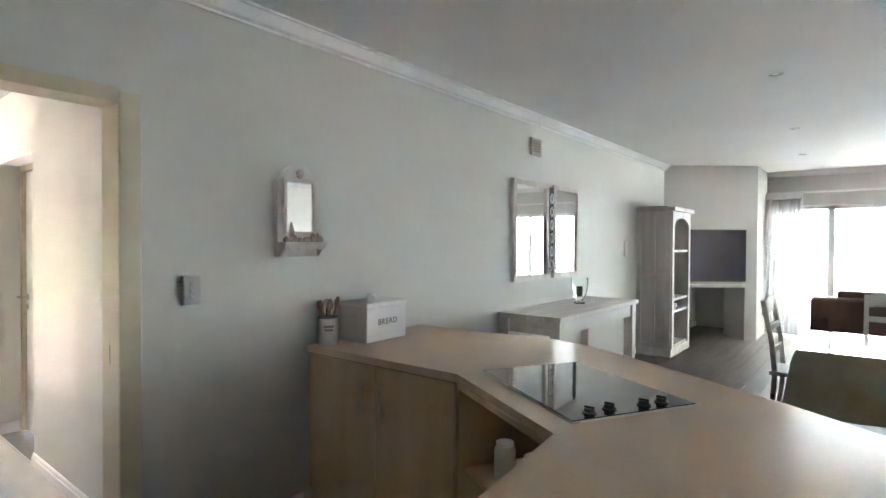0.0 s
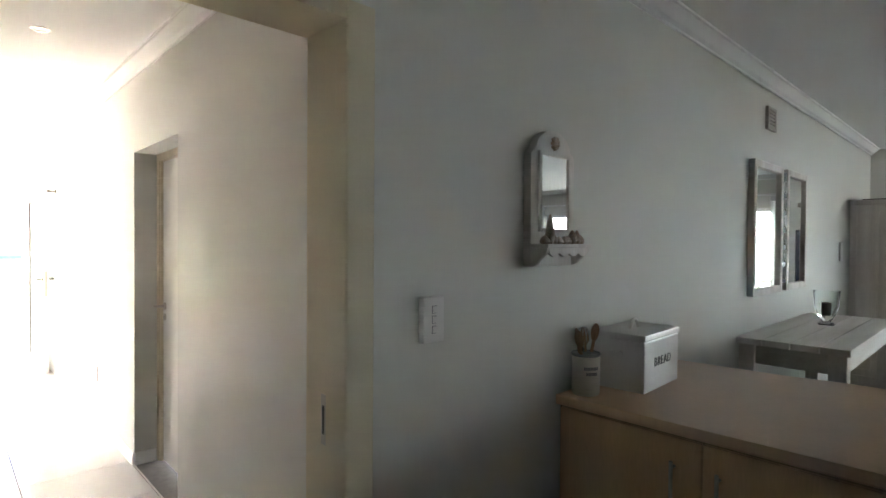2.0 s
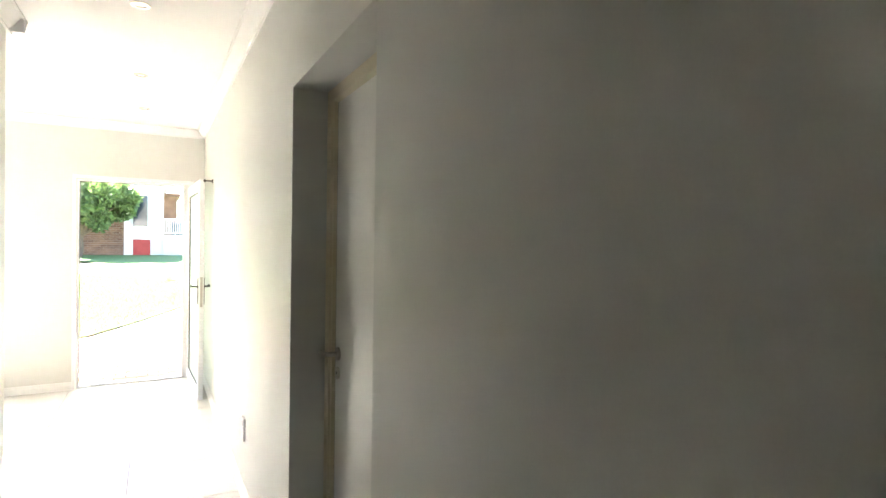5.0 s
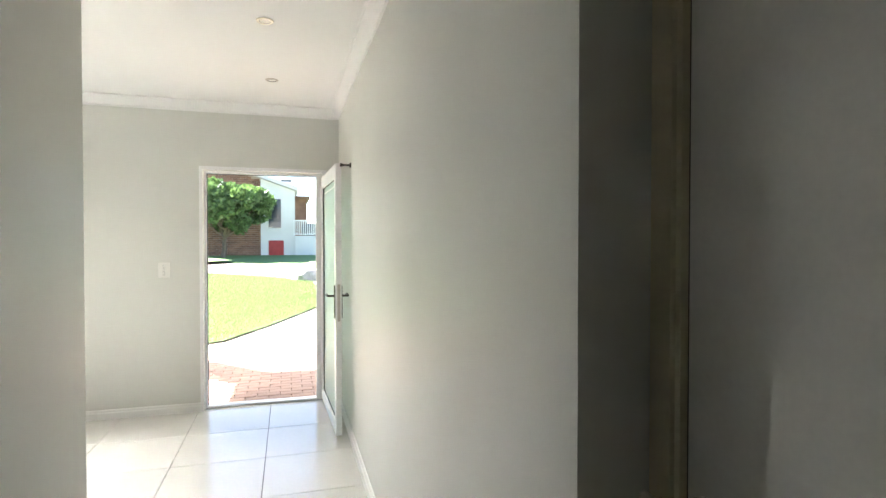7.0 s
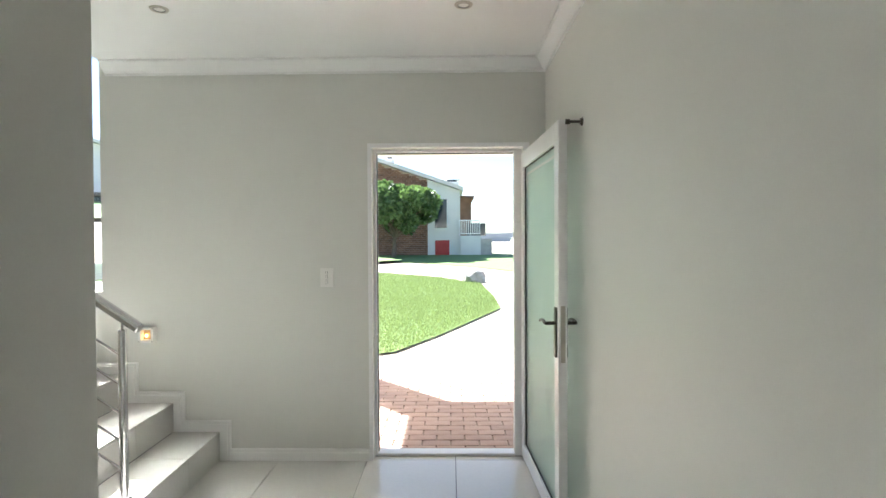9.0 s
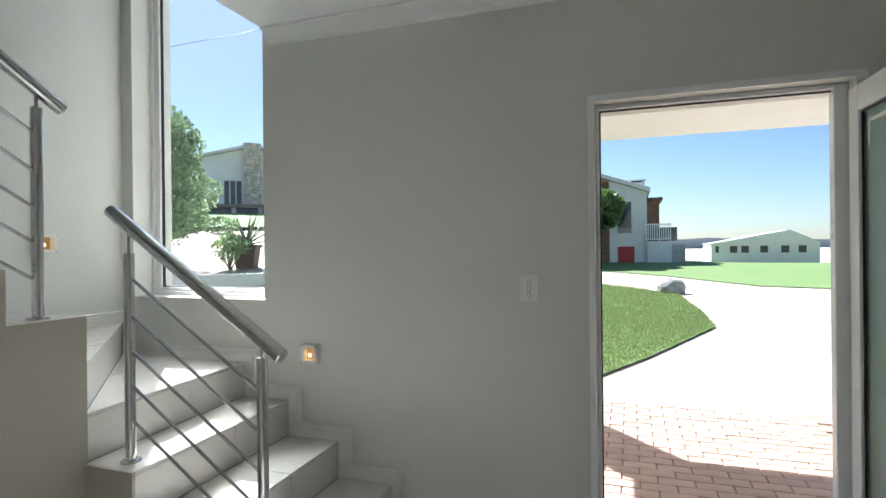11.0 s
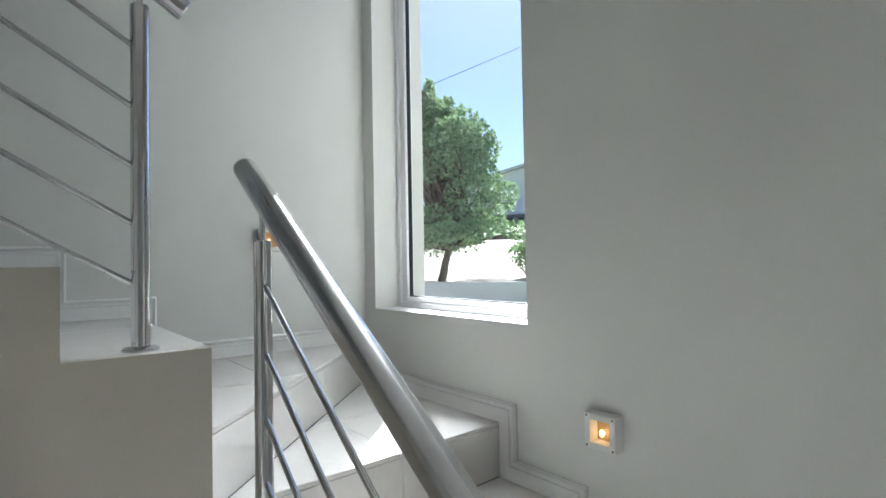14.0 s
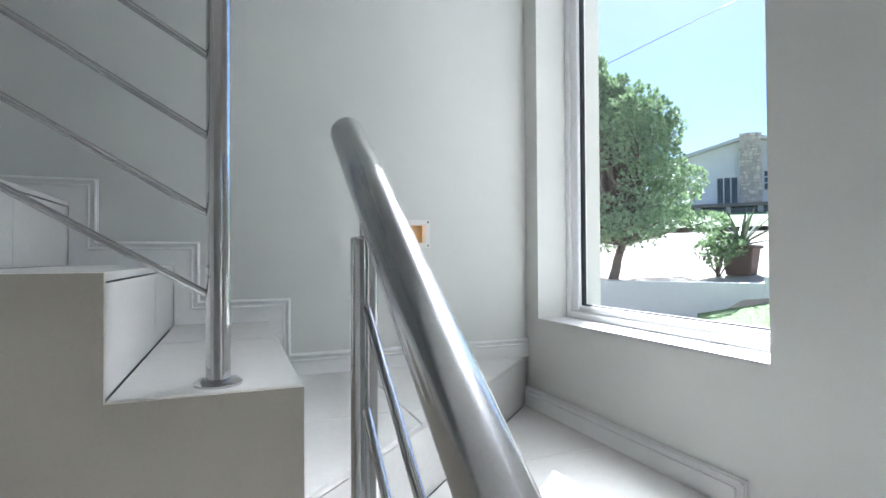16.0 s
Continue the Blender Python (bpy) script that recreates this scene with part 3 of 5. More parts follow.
def stepped(bm, fn, steps, w=0.076):
    """steps: (start, end, level) rising; each gets a flat run and an upright before it, in three stepped layers."""
    for inset, d in ((0.0, 0.009), (0.011, 0.013), (0.027, 0.018)):
        segs = []
        for k, (a0, a1, z) in enumerate(steps):
            s = 1 if a1 > a0 else -1
            prev = steps[k - 1][2] if k else FZ
            segs.append((a0 - s * (w - inset), a0 + s * 0.0, prev, z + w - inset, d))
            segs.append((a0, a1 - s * (w - inset) * (1 if k < len(steps) - 1 else 0), z, z + w - inset, d))
        skirt_run(bm, fn, segs)
    for inset, r in ((0.007, 0.006), (0.024, 0.004)):
        path = []
        for k, (a0, a1, z) in enumerate(steps):
            s = 1 if a1 > a0 else -1
            prev = steps[k - 1][2] + w - inset if k else FZ
            path += [(a0 - s * (w - inset), prev), (a0 - s * (w - inset), z + w - inset)]
        path.append((steps[-1][1], steps[-1][2] + w - inset))
        for p, q in zip(path, path[1:]):
            tube(bm, fn(p[0], 0.013 + 0.3 * inset, p[1]), fn(q[0], 0.013 + 0.3 * inset, q[1]), r, 8)


stepped(skirt, lambda a, d, z: (a, EY - d, z), [(NW[0], NW[1], FZ + R), (NW[1], NW[2], FZ + 2 * R), (NW[2], NW[3], FZ + 3 * R), (NW[3], SX, FZ + 4 * R)])
part("skirting", skirt, TRIM, stairs, "white stepped skirting")
skirt = bmesh.new()
stepped(skirt, lambda a, d, z: (SX + d, a, z), [(EY, IY, FZ + 5 * R)] + [(IY - k * GO, IY - (k + 1) * GO, FZ + (6 + k) * R) for k in range(9)])
part("skirting", skirt, TRIM, stairs, "white stepped skirting")


# ---- stainless balustrades ----
def post(parent, x, y, z0, z1, ztop):
    p = part("post", tb((x, y, z0), (x, y, z1), 0.0205, seg=20), STEEL, parent, smooth=True)
    part("flange", lt([(0.04, 0), (0.04, 0.004), (0.034, 0.009), (0.022, 0.011)], (x, y, z0)), STEEL, p, smooth=True)
    part("cap", lt([(0.0205, 0), (0.0195, 0.003), (0.012, 0.005)], (x, y, z1)), STEEL, p, smooth=True)
    part("pin", tb((x, y, z1), (x, y, ztop), 0.0065, seg=10), STEEL, p, smooth=True)
    return p


def rail(parent, a, b, r=0.0275):
    bm = bmesh.new()
    a, b = Vector(a), Vector(b)
    d = (b - a).normalized()
    tube(bm, a + d * 0.004, b - d * 0.004, r, 28)
    tube(bm, a, a + d * 0.004, r - 0.004, 28, r)
    tube(bm, b - d * 0.004, b, r, 28, r - 0.004)
    return part("handrail", bm, POLISH, parent, smooth=True)


SL = 0.639
low = thing("balustrade", "polished stainless steel balustrade on the lower steps", "balustrade", group="stair balustrades")
rail(low, (-0.085, 8.217, 1.015), (-0.93, 8.235, 1.566))
post(low, -0.18, 8.225, FZ + R, 1.005, 1.06)
post(low, -0.838, 8.242, FZ + 3 * R, 1.385, 1.49)
for z in (1.295, 1.145, 1.0, 0.86, 0.72):
    part("bar", tb((-0.838, 8.242, z), (-0.18, 8.225, z - SL * 0.658), 0.0065, seg=10), STEEL, low, smooth=True)
high = thing("balustrade", "polished stainless steel balustrade on the upper flight", "balustrade", group="stair balustrades")
SU = 0.598
rail(high, (-1.058, 8.135, 1.965), (-1.058, 5.6, 1.965 + SU * 2.535))
for k, y in enumerate((8.035, 7.15, 6.265)):
    zb = FZ + (6 + 3 * k) * R
    post(high, -1.06, y, zb, zb + 0.81, 1.965 + SU * (8.135 - y) - 0.02)
for z in (1.845, 1.70, 1.56, 1.425, 1.285):
    for y0, y1 in ((8.035, 7.15), (7.15, 6.265)):
        part("bar", tb((-1.06, y0, z + SU * (8.035 - y0)), (-1.06, y1, z + SU * (8.035 - y1)), 0.0065, seg=10), STEEL, high, smooth=True)


# ---- wall lights by the steps ----
def step_light(at):
    """A square wall light: a bevelled frame with screws round a lit recess; +y stands off the wall."""
    t = thing("step_light", "small square white step light with a warm glowing bulb", "wall light", at, "step lights")
    bm = bmesh.new()
    o, i, d = 0.053, 0.034, 0.045
    for a in ((-o, 0, -o, -i, d, o), (i, 0, -o, o, d, o), (-i, 0, -o, i, d, -i), (-i, 0, i, i, d, o)):
        box(bm, *a)
    part("frame", bm, PLASTIC, t, bevel=0.0015, segs=1)
    part("reflector", bx(-i, 0.003, -i, i, 0.006, i), AMBER, t)
    part("bulb", lt([(0.003, 0), (0.007, 0.004), (0.008, 0.010), (0.006, 0.016), (0.002, 0.019)], (0.008, 0.02, -0.018), 14), BULB, t, "warm lit bulb", smooth=True)
    for sx in (-1, 1):
        for sz in (-1, 1):
            part("screw", tb((sx * 0.045, d, sz * 0.045), (sx * 0.045, d + 0.001, sz * 0.045), 0.004, seg=10), DARKP, t)
    return t


sl = step_light(pose(-0.606, EY, 0.815, 0, 0, 180))
copy_thing(sl, pose(SX, 8.71, 1.447, 0, 0, -90))


# ---- switches and sockets ----
def plate(name, label, at, w, h, d, rockers, cat="switch"):
    """A wall plate in the xz plane; +y stands off the wall."""
    t = thing(name, label, cat, at)
    part("plate", bx(-w / 2, 0, -h / 2, w / 2, d, h / 2), PLASTIC, t, bevel=0.003)
    for x, z, rw, rh in rockers:
        part("rocker", bx(x - rw / 2, d, z - rh / 2, x + rw / 2, d + 0.004, z + rh / 2), PLASTIC, t, bevel=0.0012, segs=1)
        part("gap", bx(x - rw / 2 - 0.0015, d, z - rh / 2 - 0.0015, x + rw / 2 + 0.0015, d + 0.0006, z + rh / 2 + 0.0015), DARKP, t)
    return t


plate("light_switch", "white three-lever light switch beside the front door", pose(0.62, EY, 1.197, 0, 0, 180), 0.088, 0.128, 0.011, [(0, 0.03, 0.012, 0.022), (0, 0, 0.012, 0.022), (0, -0.03, 0.012, 0.022)])
plate("light_switch", "raised white light switch beside the kitchen doorway", pose(2.205, 2.0, 1.257, 0, 0, 180), 0.082, 0.136, 0.024, [(0.0, 0.03, 0.014, 0.02), (0, 0.0, 0.014, 0.02), (0.0, -0.03, 0.014, 0.02)])
plate("wall_socket", "white wall socket low on the corridor wall", pose(CX, 6.09, 0.355, 0, 0, 90), 0.085, 0.13, 0.012, [(0, 0.03, 0.02, 0.02)], "socket")
plate("wall_plate", "white wall plate beside the bookcase", pose(7.85, 2.0, 1.41, 0, 0, 180), 0.12, 0.19, 0.014, [], "wall plate")


def downlight(x, y, first=None):
    t = thing("downlight", "small recessed ceiling downlight, unlit, metal ring", "downlight", pose(x, y, H), "ceiling downlights")
    part("ring", lt([(0.03, -0.002), (0.032, -0.006), (0.044, -0.006), (0.048, -0.001)], (0, 0, 0), 28), NICKEL, t, smooth=True)
    part("lamp", lt([(0.03, -0.0025), (0.02, -0.004), (0.005, -0.0045)], (0, 0, 0), 20), PLASTIC, t, smooth=True)
    part("bezel", lt([(0.031, -0.003), (0.0305, -0.0065), (0.029, -0.003)], (0, 0, 0), 24), DARKP, t)
    return t


dl = downlight(1.555, 4.54)
for x, y in ((1.555, 5.89), (1.53, 7.23), (1.535, 8.36), (-0.05, 8.37), (-0.05, 7.23), (5.334, 0.06), (7.5, 0.15), (9.45, 0.25), (3.2, 0.0)):
    copy_thing(dl, pose(x, y, H))

# ---- hall floor tiles ----
P = 0.604
for i in range(-4, 3):
    for j in range(-11, 2):
        x0, y0 = 0.885 + i * P + 0.0022, 8.605 + j * P + 0.0022
        x1, y1 = x0 + P - 0.0044, y0 + P - 0.0044
        for lo_x, hi_x, lo_y in ((WX, CX, 2.06), (-1.0, WX, 6.39)):
            a0, a1, b0, b1 = max(x0, lo_x), min(x1, hi_x), max(y0, lo_y), min(y1, EY + 0.06)
            if a1 - a0 > 0.004 and b1 - b0 > 0.004 and (lo_x == WX or y1 > 6.39):
                if lo_x == WX and y0 > 6.39:
                    a0 = x0
                if lo_x < WX and (y0 > 6.39 and x1 > WX):
                    continue
                part("tile", slab([(a0, b0), (a1, b0), (a1, b1), (a0, b1)], FZ - 0.012, FZ, 0.0015), TILE, floor_hall)

# ---- kitchen floor tiles: unseen, laid pale to bounce light upwards ----
floor_kitchen = setting("floor_kitchen", bx(-2.0, -5.0, -0.012, 2.84, 2.06, -0.006), GROUT, "grouted bed under pale kitchen floor tiles", "floor")
for i in range(9):
    for j in range(12):
        a0, b0 = -2.0 + i * P + 0.0022, -5.0 + j * P + 0.0022
        a1, b1 = min(a0 + P - 0.0044, 2.84), min(b0 + P - 0.0044, 2.06)
        if a1 - a0 > 0.02 and b1 - b0 > 0.02:
            part("tile", slab([(a0, b0), (a1, b0), (a1, b1), (a0, b1)], -0.006, 0.002, 0.0015), TILE, floor_kitchen)

# ---- living room planks ----
bm = bmesh.new()
rnd = random.Random(4)
for j in range(38):
    y = -5.0 + j * 0.185
    x = 2.84 - rnd.random() * 1.2
    while x < 11.4:
        x2 = min(x + 1.28, 11.4)
        if x2 > 2.86:
            box(bm, max(x, 2.842) + 0.0015, y + 0.0012, -0.012, x2, min(y + 0.1838, 2.06), 0.0)
        x += 1.28
pl = part("plank", bm, PLANK, floor_living)
tagged(pl, "grey oak floor planks", kind="stuff")

# ---- kitchen peninsula ----
INN = [(2.86, 1.998), (2.883, 0.945), (2.484, 0.272), (1.75, 0.2), (1.56, -0.2), (1.5, -2.4)]
OUT = [(2.75, -2.4), (2.8, -1.2), (2.98, -0.72), (3.105, -0.513), (3.283, -0.254), (3.42, -0.02), (3.565, 0.207), (3.76, 0.56), (3.87, 0.77), (3.93, 0.99), (3.91, 1.25), (3.86, 1.5), (3.83, 1.998)]
bm = bmesh.new()
prism(bm, INN[::-1] + OUT[::-1], 0.867, 0.905)
top = tagged(part("worktop", bm, WORKTOP, bevel=0.006, segs=3), "pale wood laminate worktop with a rounded bar edge", "worktop")


unit = thing("base_cabinet", "beech veneer base cabinet with two doors under the worktop", "cabinet")
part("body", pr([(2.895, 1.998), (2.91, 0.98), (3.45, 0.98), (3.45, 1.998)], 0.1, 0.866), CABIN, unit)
part("plinth", pr([(2.94, 1.998), (2.95, 0.98), (3.4, 0.98), (3.4, 1.998)], 0.0, 0.1), VENEER, unit)
for y0, y1, hy in ((1.462, 1.985, 1.545), (0.965, 1.456, 1.405)):
    d = part("door", bx(2.876, y0, 0.11, 2.895, y1, 0.855), VENEER, unit, bevel=0.0015, segs=1)
    bm = bmesh.new()
    tube(bm, (2.848, hy, 0.61), (2.848, hy, 0.785), 0.006, 10)
    for z in (0.632, 0.763):
        tube(bm, (2.876, hy, z), (2.848, hy, z), 0.0045, 8)
    part("handle", bm, NICKEL, d, "brushed bar handle", smooth=True)
open_unit = thing("shelf_unit", "open beech corner shelf unit beneath the hob", "cabinet")
c2, c3 = Vector((2.895, 0.965)), Vector((2.51, 0.30))
dv = (c3 - c2).normalized()
nv = Vector((-dv.y, dv.x))
if nv.x < 0:
    nv = -nv


def diag(s0, s1, d0, d1, z0, z1):
    pts = [c2 + dv * s0 + nv * d0, c2 + dv * s1 + nv * d0, c2 + dv * s1 + nv * d1, c2 + dv * s0 + nv * d1]
    return pr([(p.x, p.y) for p in pts], z0, z1)


LN = (c3 - c2).length
part("side_panel", diag(0.0, 0.03, 0, 0.5, 0.0, 0.866), VENEER, open_unit)
part("side_panel", diag(LN - 0.03, LN, 0, 0.5, 0.0, 0.866), VENEER, open_unit)
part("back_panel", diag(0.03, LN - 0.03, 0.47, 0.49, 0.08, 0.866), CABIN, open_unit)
part("shelf", diag(0.03, LN - 0.03, 0.02, 0.47, 0.08, 0.1), VENEER, open_unit)
part("shelf", diag(0.03, LN - 0.03, 0.03, 0.47, 0.47, 0.488), VENEER, open_unit)
part("rail", diag(0.03, LN - 0.03, 0.0, 0.02, 0.835, 0.866), VENEER, open_unit)
bank = thing("base_cabinet", "beech veneer cabinet run beneath the long worktop", "cabinet")
part("body", pr([(2.47, 0.262), (1.78, 0.17), (1.6, -0.2), (1.55, -2.35), (2.6, -2.35), (2.65, -1.2), (2.85, -0.6), (2.95, 0.2)], 0.1, 0.866), VENEER, bank)
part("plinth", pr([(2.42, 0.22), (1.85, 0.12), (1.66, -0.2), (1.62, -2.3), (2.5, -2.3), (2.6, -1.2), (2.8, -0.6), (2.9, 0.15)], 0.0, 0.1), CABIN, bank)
for x, y, hgt, rad in ((0.18, 0.15, 0.16, 0.045), (0.30, 0.22, 0.13, 0.05), (0.42, 0.17, 0.18, 0.04)):
    p = c2 + dv * x + nv * y
    jar = thing("storage_jar", "white storage jar on the open shelf", "jar", pose(p.x, p.y, 0.488), "jars on the shelf")
    part("body", lt([(rad * 0.9, 0), (rad, 0.01), (rad, hgt * 0.75), (rad * 0.8, hgt * 0.85)]), MUGW, jar, smooth=True)
    part("lid", lt([(rad * 0.82, hgt * 0.85), (rad * 0.84, hgt * 0.95), (rad * 0.2, hgt)]), BINW, jar, smooth=True)

# hob
hob = thing("hob", "black glass electric hob with four knobs, set in the worktop", "hob")
h0, h1, h2, h3 = [Vector(p) for p in ((2.989, 0.894), (3.426, 0.637), (3.069, 0.004), (2.594, 0.271))]
part("frame", pr([(p.x, p.y) for p in (h0, h1, h2, h3)], 0.905, 0.909), NICKEL, hob, "thin steel rim")
cen = (h0 + h1 + h2 + h3) / 4
part("glass", pr([tuple(cen + (p - cen) * 0.975) for p in (h0, h1, h2, h3)], 0.909, 0.913), HOB, hob, "black ceramic glass")
for x, y in ((2.716, 0.265), (2.8, 0.229), (2.921, 0.151), (2.996, 0.113)):
    k = part("knob", lt([(0.024, 0), (0.024, 0.004), (0.019, 0.006), (0.018, 0.014), (0.015, 0.017)], (x, y, 0.913), 20), BLACK, hob, "black control knob", smooth=True)
    part("grip", bx(x - 0.004, y - 0.018, 0.929, x + 0.004, y + 0.018, 0.936), BLACK, k, bevel=0.001, segs=1)

# bread bin and utensil jar
bin_ = thing("bread_bin", "white tin bread bin with a lettered front and knobbed lid", "bread bin", pose(3.1, 1.79, 0.905, 0, 0, 3))
part("body", bx(0, -0.03, 0, 0.345, 0.19, 0.2), BINW, bin_, bevel=0.006)
lid = part("lid", bx(-0.005, -0.035, 0.201, 0.35, 0.195, 0.227), BINW, bin_, bevel=0.007)
bm = bmesh.new()
for k in range(10):
    a0, a1 = math.pi * k / 10, math.pi * (k + 1) / 10
    tube(bm, (0.163 + 0.035 * math.cos(a0), 0.085, 0.227 + 0.038 * math.sin(a0)), (0.163 + 0.035 * math.cos(a1), 0.085, 0.227 + 0.038 * math.sin(a1)), 0.007, 8)
part("knob", bm, BINW, lid, smooth=True)
part("handle", bx(-0.012, 0.06, 0.14, 0.0, 0.11, 0.155), BINW, bin_, bevel=0.003)
txt = bpy.data.curves.new("lettering", "FONT")
txt.body = "BREAD"
txt.size = 0.05
txt.align_x = "CENTER"
txt.extrude = 0.0008
txt.space_character = 1.15
lettering = new("lettering", txt)
lettering.data.materials.append(DARKP)
lettering.parent = bin_
lettering.matrix_basis = pose(0.175, -0.0315, 0.095, 90, 0, 0)

mug = thing("utensil_jar", "cream enamel jar holding wooden spoons and a whisk", "utensil jar", pose(2.955, 1.925, 0.905))
part("jar", lt([(0.048, 0), (0.053, 0.006), (0.053, 0.15), (0.056, 0.156), (0.052, 0.158), (0.049, 0.15), (0.047, 0.02)]), MUGW, mug, smooth=True)
part("rim", lt([(0.0535, 0.149), (0.0575, 0.155), (0.054, 0.16), (0.050, 0.156)]), DARKP, mug, "dark enamel rim", smooth=True)
for z, w in ((0.10, 0.06), (0.08, 0.045)):
    bm = bmesh.new()
    n = 10
    for k in range(n):
        a = radians(-122) + (k - n / 2) * w / 0.053 / n
        b = a + w / 0.053 / n * 0.8
        q = [(0.0535 * math.cos(t), 0.0535 * math.sin(t)) for t in (a, b)]
        v = [bm.verts.new((x, y, zz)) for zz in (z, z + 0.012) for x, y in q]
        bm.faces.new((v[0], v[1], v[3], v[2]))
    part("lettering", bm, DARKP, mug)
for k, (ax, ay, ln) in enumerate(((-0.30, -0.05, 0.25), (-0.12, 0.1, 0.24), (0.28, 0.0, 0.26), (0.18, 0.14, 0.24))):
    bm = bmesh.new()
    d = Vector((ax, ay, 1)).normalized()
    tube(bm, Vector((0.0, 0, 0.03)), d * ln * 0.8, 0.006, 8, 0.007)
    bmesh.ops.create_uvsphere(bm, u_segments=12, v_segments=8, radius=1.0,
                              matrix=Matrix.Translation(d * ln * 0.92) @ d.to_track_quat("Z", "Y").to_matrix().to_4x4() @ Matrix.Diagonal((0.019, 0.008, 0.036, 1)))
    part("wooden_spoon", bm, SPOON, mug, smooth=True)
bm = bmesh.new()
for k in range(6):
    a = math.pi * k / 6
    prev = None
    for j in range(11):
        t = math.pi * j / 10
        p = Vector((0.028 * math.cos(t) * math.cos(a) + 0.01, 0.028 * math.cos(t) * math.sin(a) + 0.02, 0.20 + 0.055 * math.sin(t)))
        if prev is not None:
            tube(bm, prev, p, 0.0012, 5)
        prev = p
tube(bm, (0.01, 0.02, 0.03), (0.01, 0.02, 0.2), 0.006, 8)
part("whisk", bm, STEEL, mug, "wire whisk", smooth=True)

# ---- small mirror shelf on the kitchen wall ----
sm = thing("mirror_shelf", "arched whitewashed wall mirror with a small shelf of shells", "wall mirror", pose(2.79, 2.0, 1.402, 0, 0, 180))


def upright(pts, y0, y1):
    """A board in the xz plane with the outline pts, from y0 to y1."""
    bm = bmesh.new()
    lo = [bm.verts.new((x, y0, z)) for x, z in pts]
    hi = [bm.verts.new((x, y1, z)) for x, z in pts]
    for k in range(len(pts)):
        j = (k + 1) % len(pts)
        bm.faces.new((lo[k], lo[j], hi[j], hi[k]))
    bm.faces.new(lo)
    bm.faces.new(hi[::-1])
    return bm


arch = [(0.105 * math.cos(math.pi * k / 14), 0.425 + 0.072 * math.sin(math.pi * k / 14)) for k in range(15)]
part("board", upright([(-0.135, 0.0), (0.135, 0.0), (0.135, 0.405), (0.122, 0.415)] + arch + [(-0.122, 0.415), (-0.135, 0.405)], 0.0, 0.034), WASHED, sm, bevel=0.002, segs=1)
for a in ((-0.098, 0.034, 0.125, -0.082, 0.044, 0.415), (0.082, 0.034, 0.125, 0.098, 0.044, 0.415), (-0.082, 0.034, 0.4, 0.082, 0.044, 0.415), (-0.082, 0.034, 0.125, 0.082, 0.044, 0.138)):
    part("frame", bx(*a), WASHED, sm, bevel=0.002, segs=1)
part("glass", bx(-0.082, 0.034, 0.138, 0.082, 0.038, 0.4), MIRROR, sm, "mirror glass")
part("shelf", bx(-0.14, 0.0345, 0.068, 0.14, 0.112, 0.081), WASHED, sm, bevel=0.003)
for x in (-0.135, 0.119):
    bm = bmesh.new()
    v = [(0.0345, 0.0), (0.055, 0.008), (0.075, 0.03), (0.1, 0.05), (0.105, 0.0675), (0.0345, 0.0675)]
    a = [bm.verts.new((x, y, z)) for y, z in v]
    b = [bm.verts.new((x + 0.016, y, z)) for y, z in v]
    for k in range(len(v)):
        j = (k + 1) % len(v)
        bm.faces.new((a[k], a[j], b[j], b[k]))
    bm.faces.new(a)
    bm.faces.new(b[::-1])
    part("bracket", bm, WASHED, sm)
scallop = [(-0.119, 0.0675)] + [(-0.119 + 0.238 * k / 24, 0.048 - 0.012 * abs(math.sin(math.pi * k / 6))) for k in range(25)] + [(0.119, 0.0675)]
part("apron", upright(scallop, 0.094, 0.104), WASHED, sm, "scalloped apron below the shelf")
bm = bmesh.new()
for k in range(9):
    a = 2 * math.pi * k / 9
    tube(bm, (0, 0.034, 0.45), (0.02 * math.cos(a), 0.041, 0.45 + 0.024 * math.sin(a)), 0.004, 6, 0.008)
part("ornament", bm, SHELL, sm, "carved shell ornament", smooth=True)
rnd = random.Random(7)
for k in range(9):
    x = 0.115 - 0.029 * k + rnd.uniform(-0.006, 0.006)
    hgt = 0.105 if k == 1 else rnd.uniform(0.026, 0.052)
    sh = thing("seashell", "brown and cream seashell on the little shelf", "seashell", sm.matrix_basis @ pose(x, 0.078, 0.081), "shells on the shelf")
    bm = bmesh.new()
    rad = 0.018 if k == 1 else rnd.uniform(0.015, 0.024)
    lathe(bm, [(rad * 0.7, 0), (rad, hgt * 0.25), (rad * 0.85, hgt * 0.5), (rad * 0.55, hgt * 0.78), (rad * 0.15, hgt)], (0, 0, 0), 11)
    for v in bm.verts:
        v.co.x *= 1 + 0.25 * noise.noise(v.co * 60 + Vector((k, 0, 0)))
        v.co.y *= 1 + 0.25 * noise.noise(v.co * 55 + Vector((0, k, 0)))
    part("shell", bm, SHELL, sh, smooth=True)


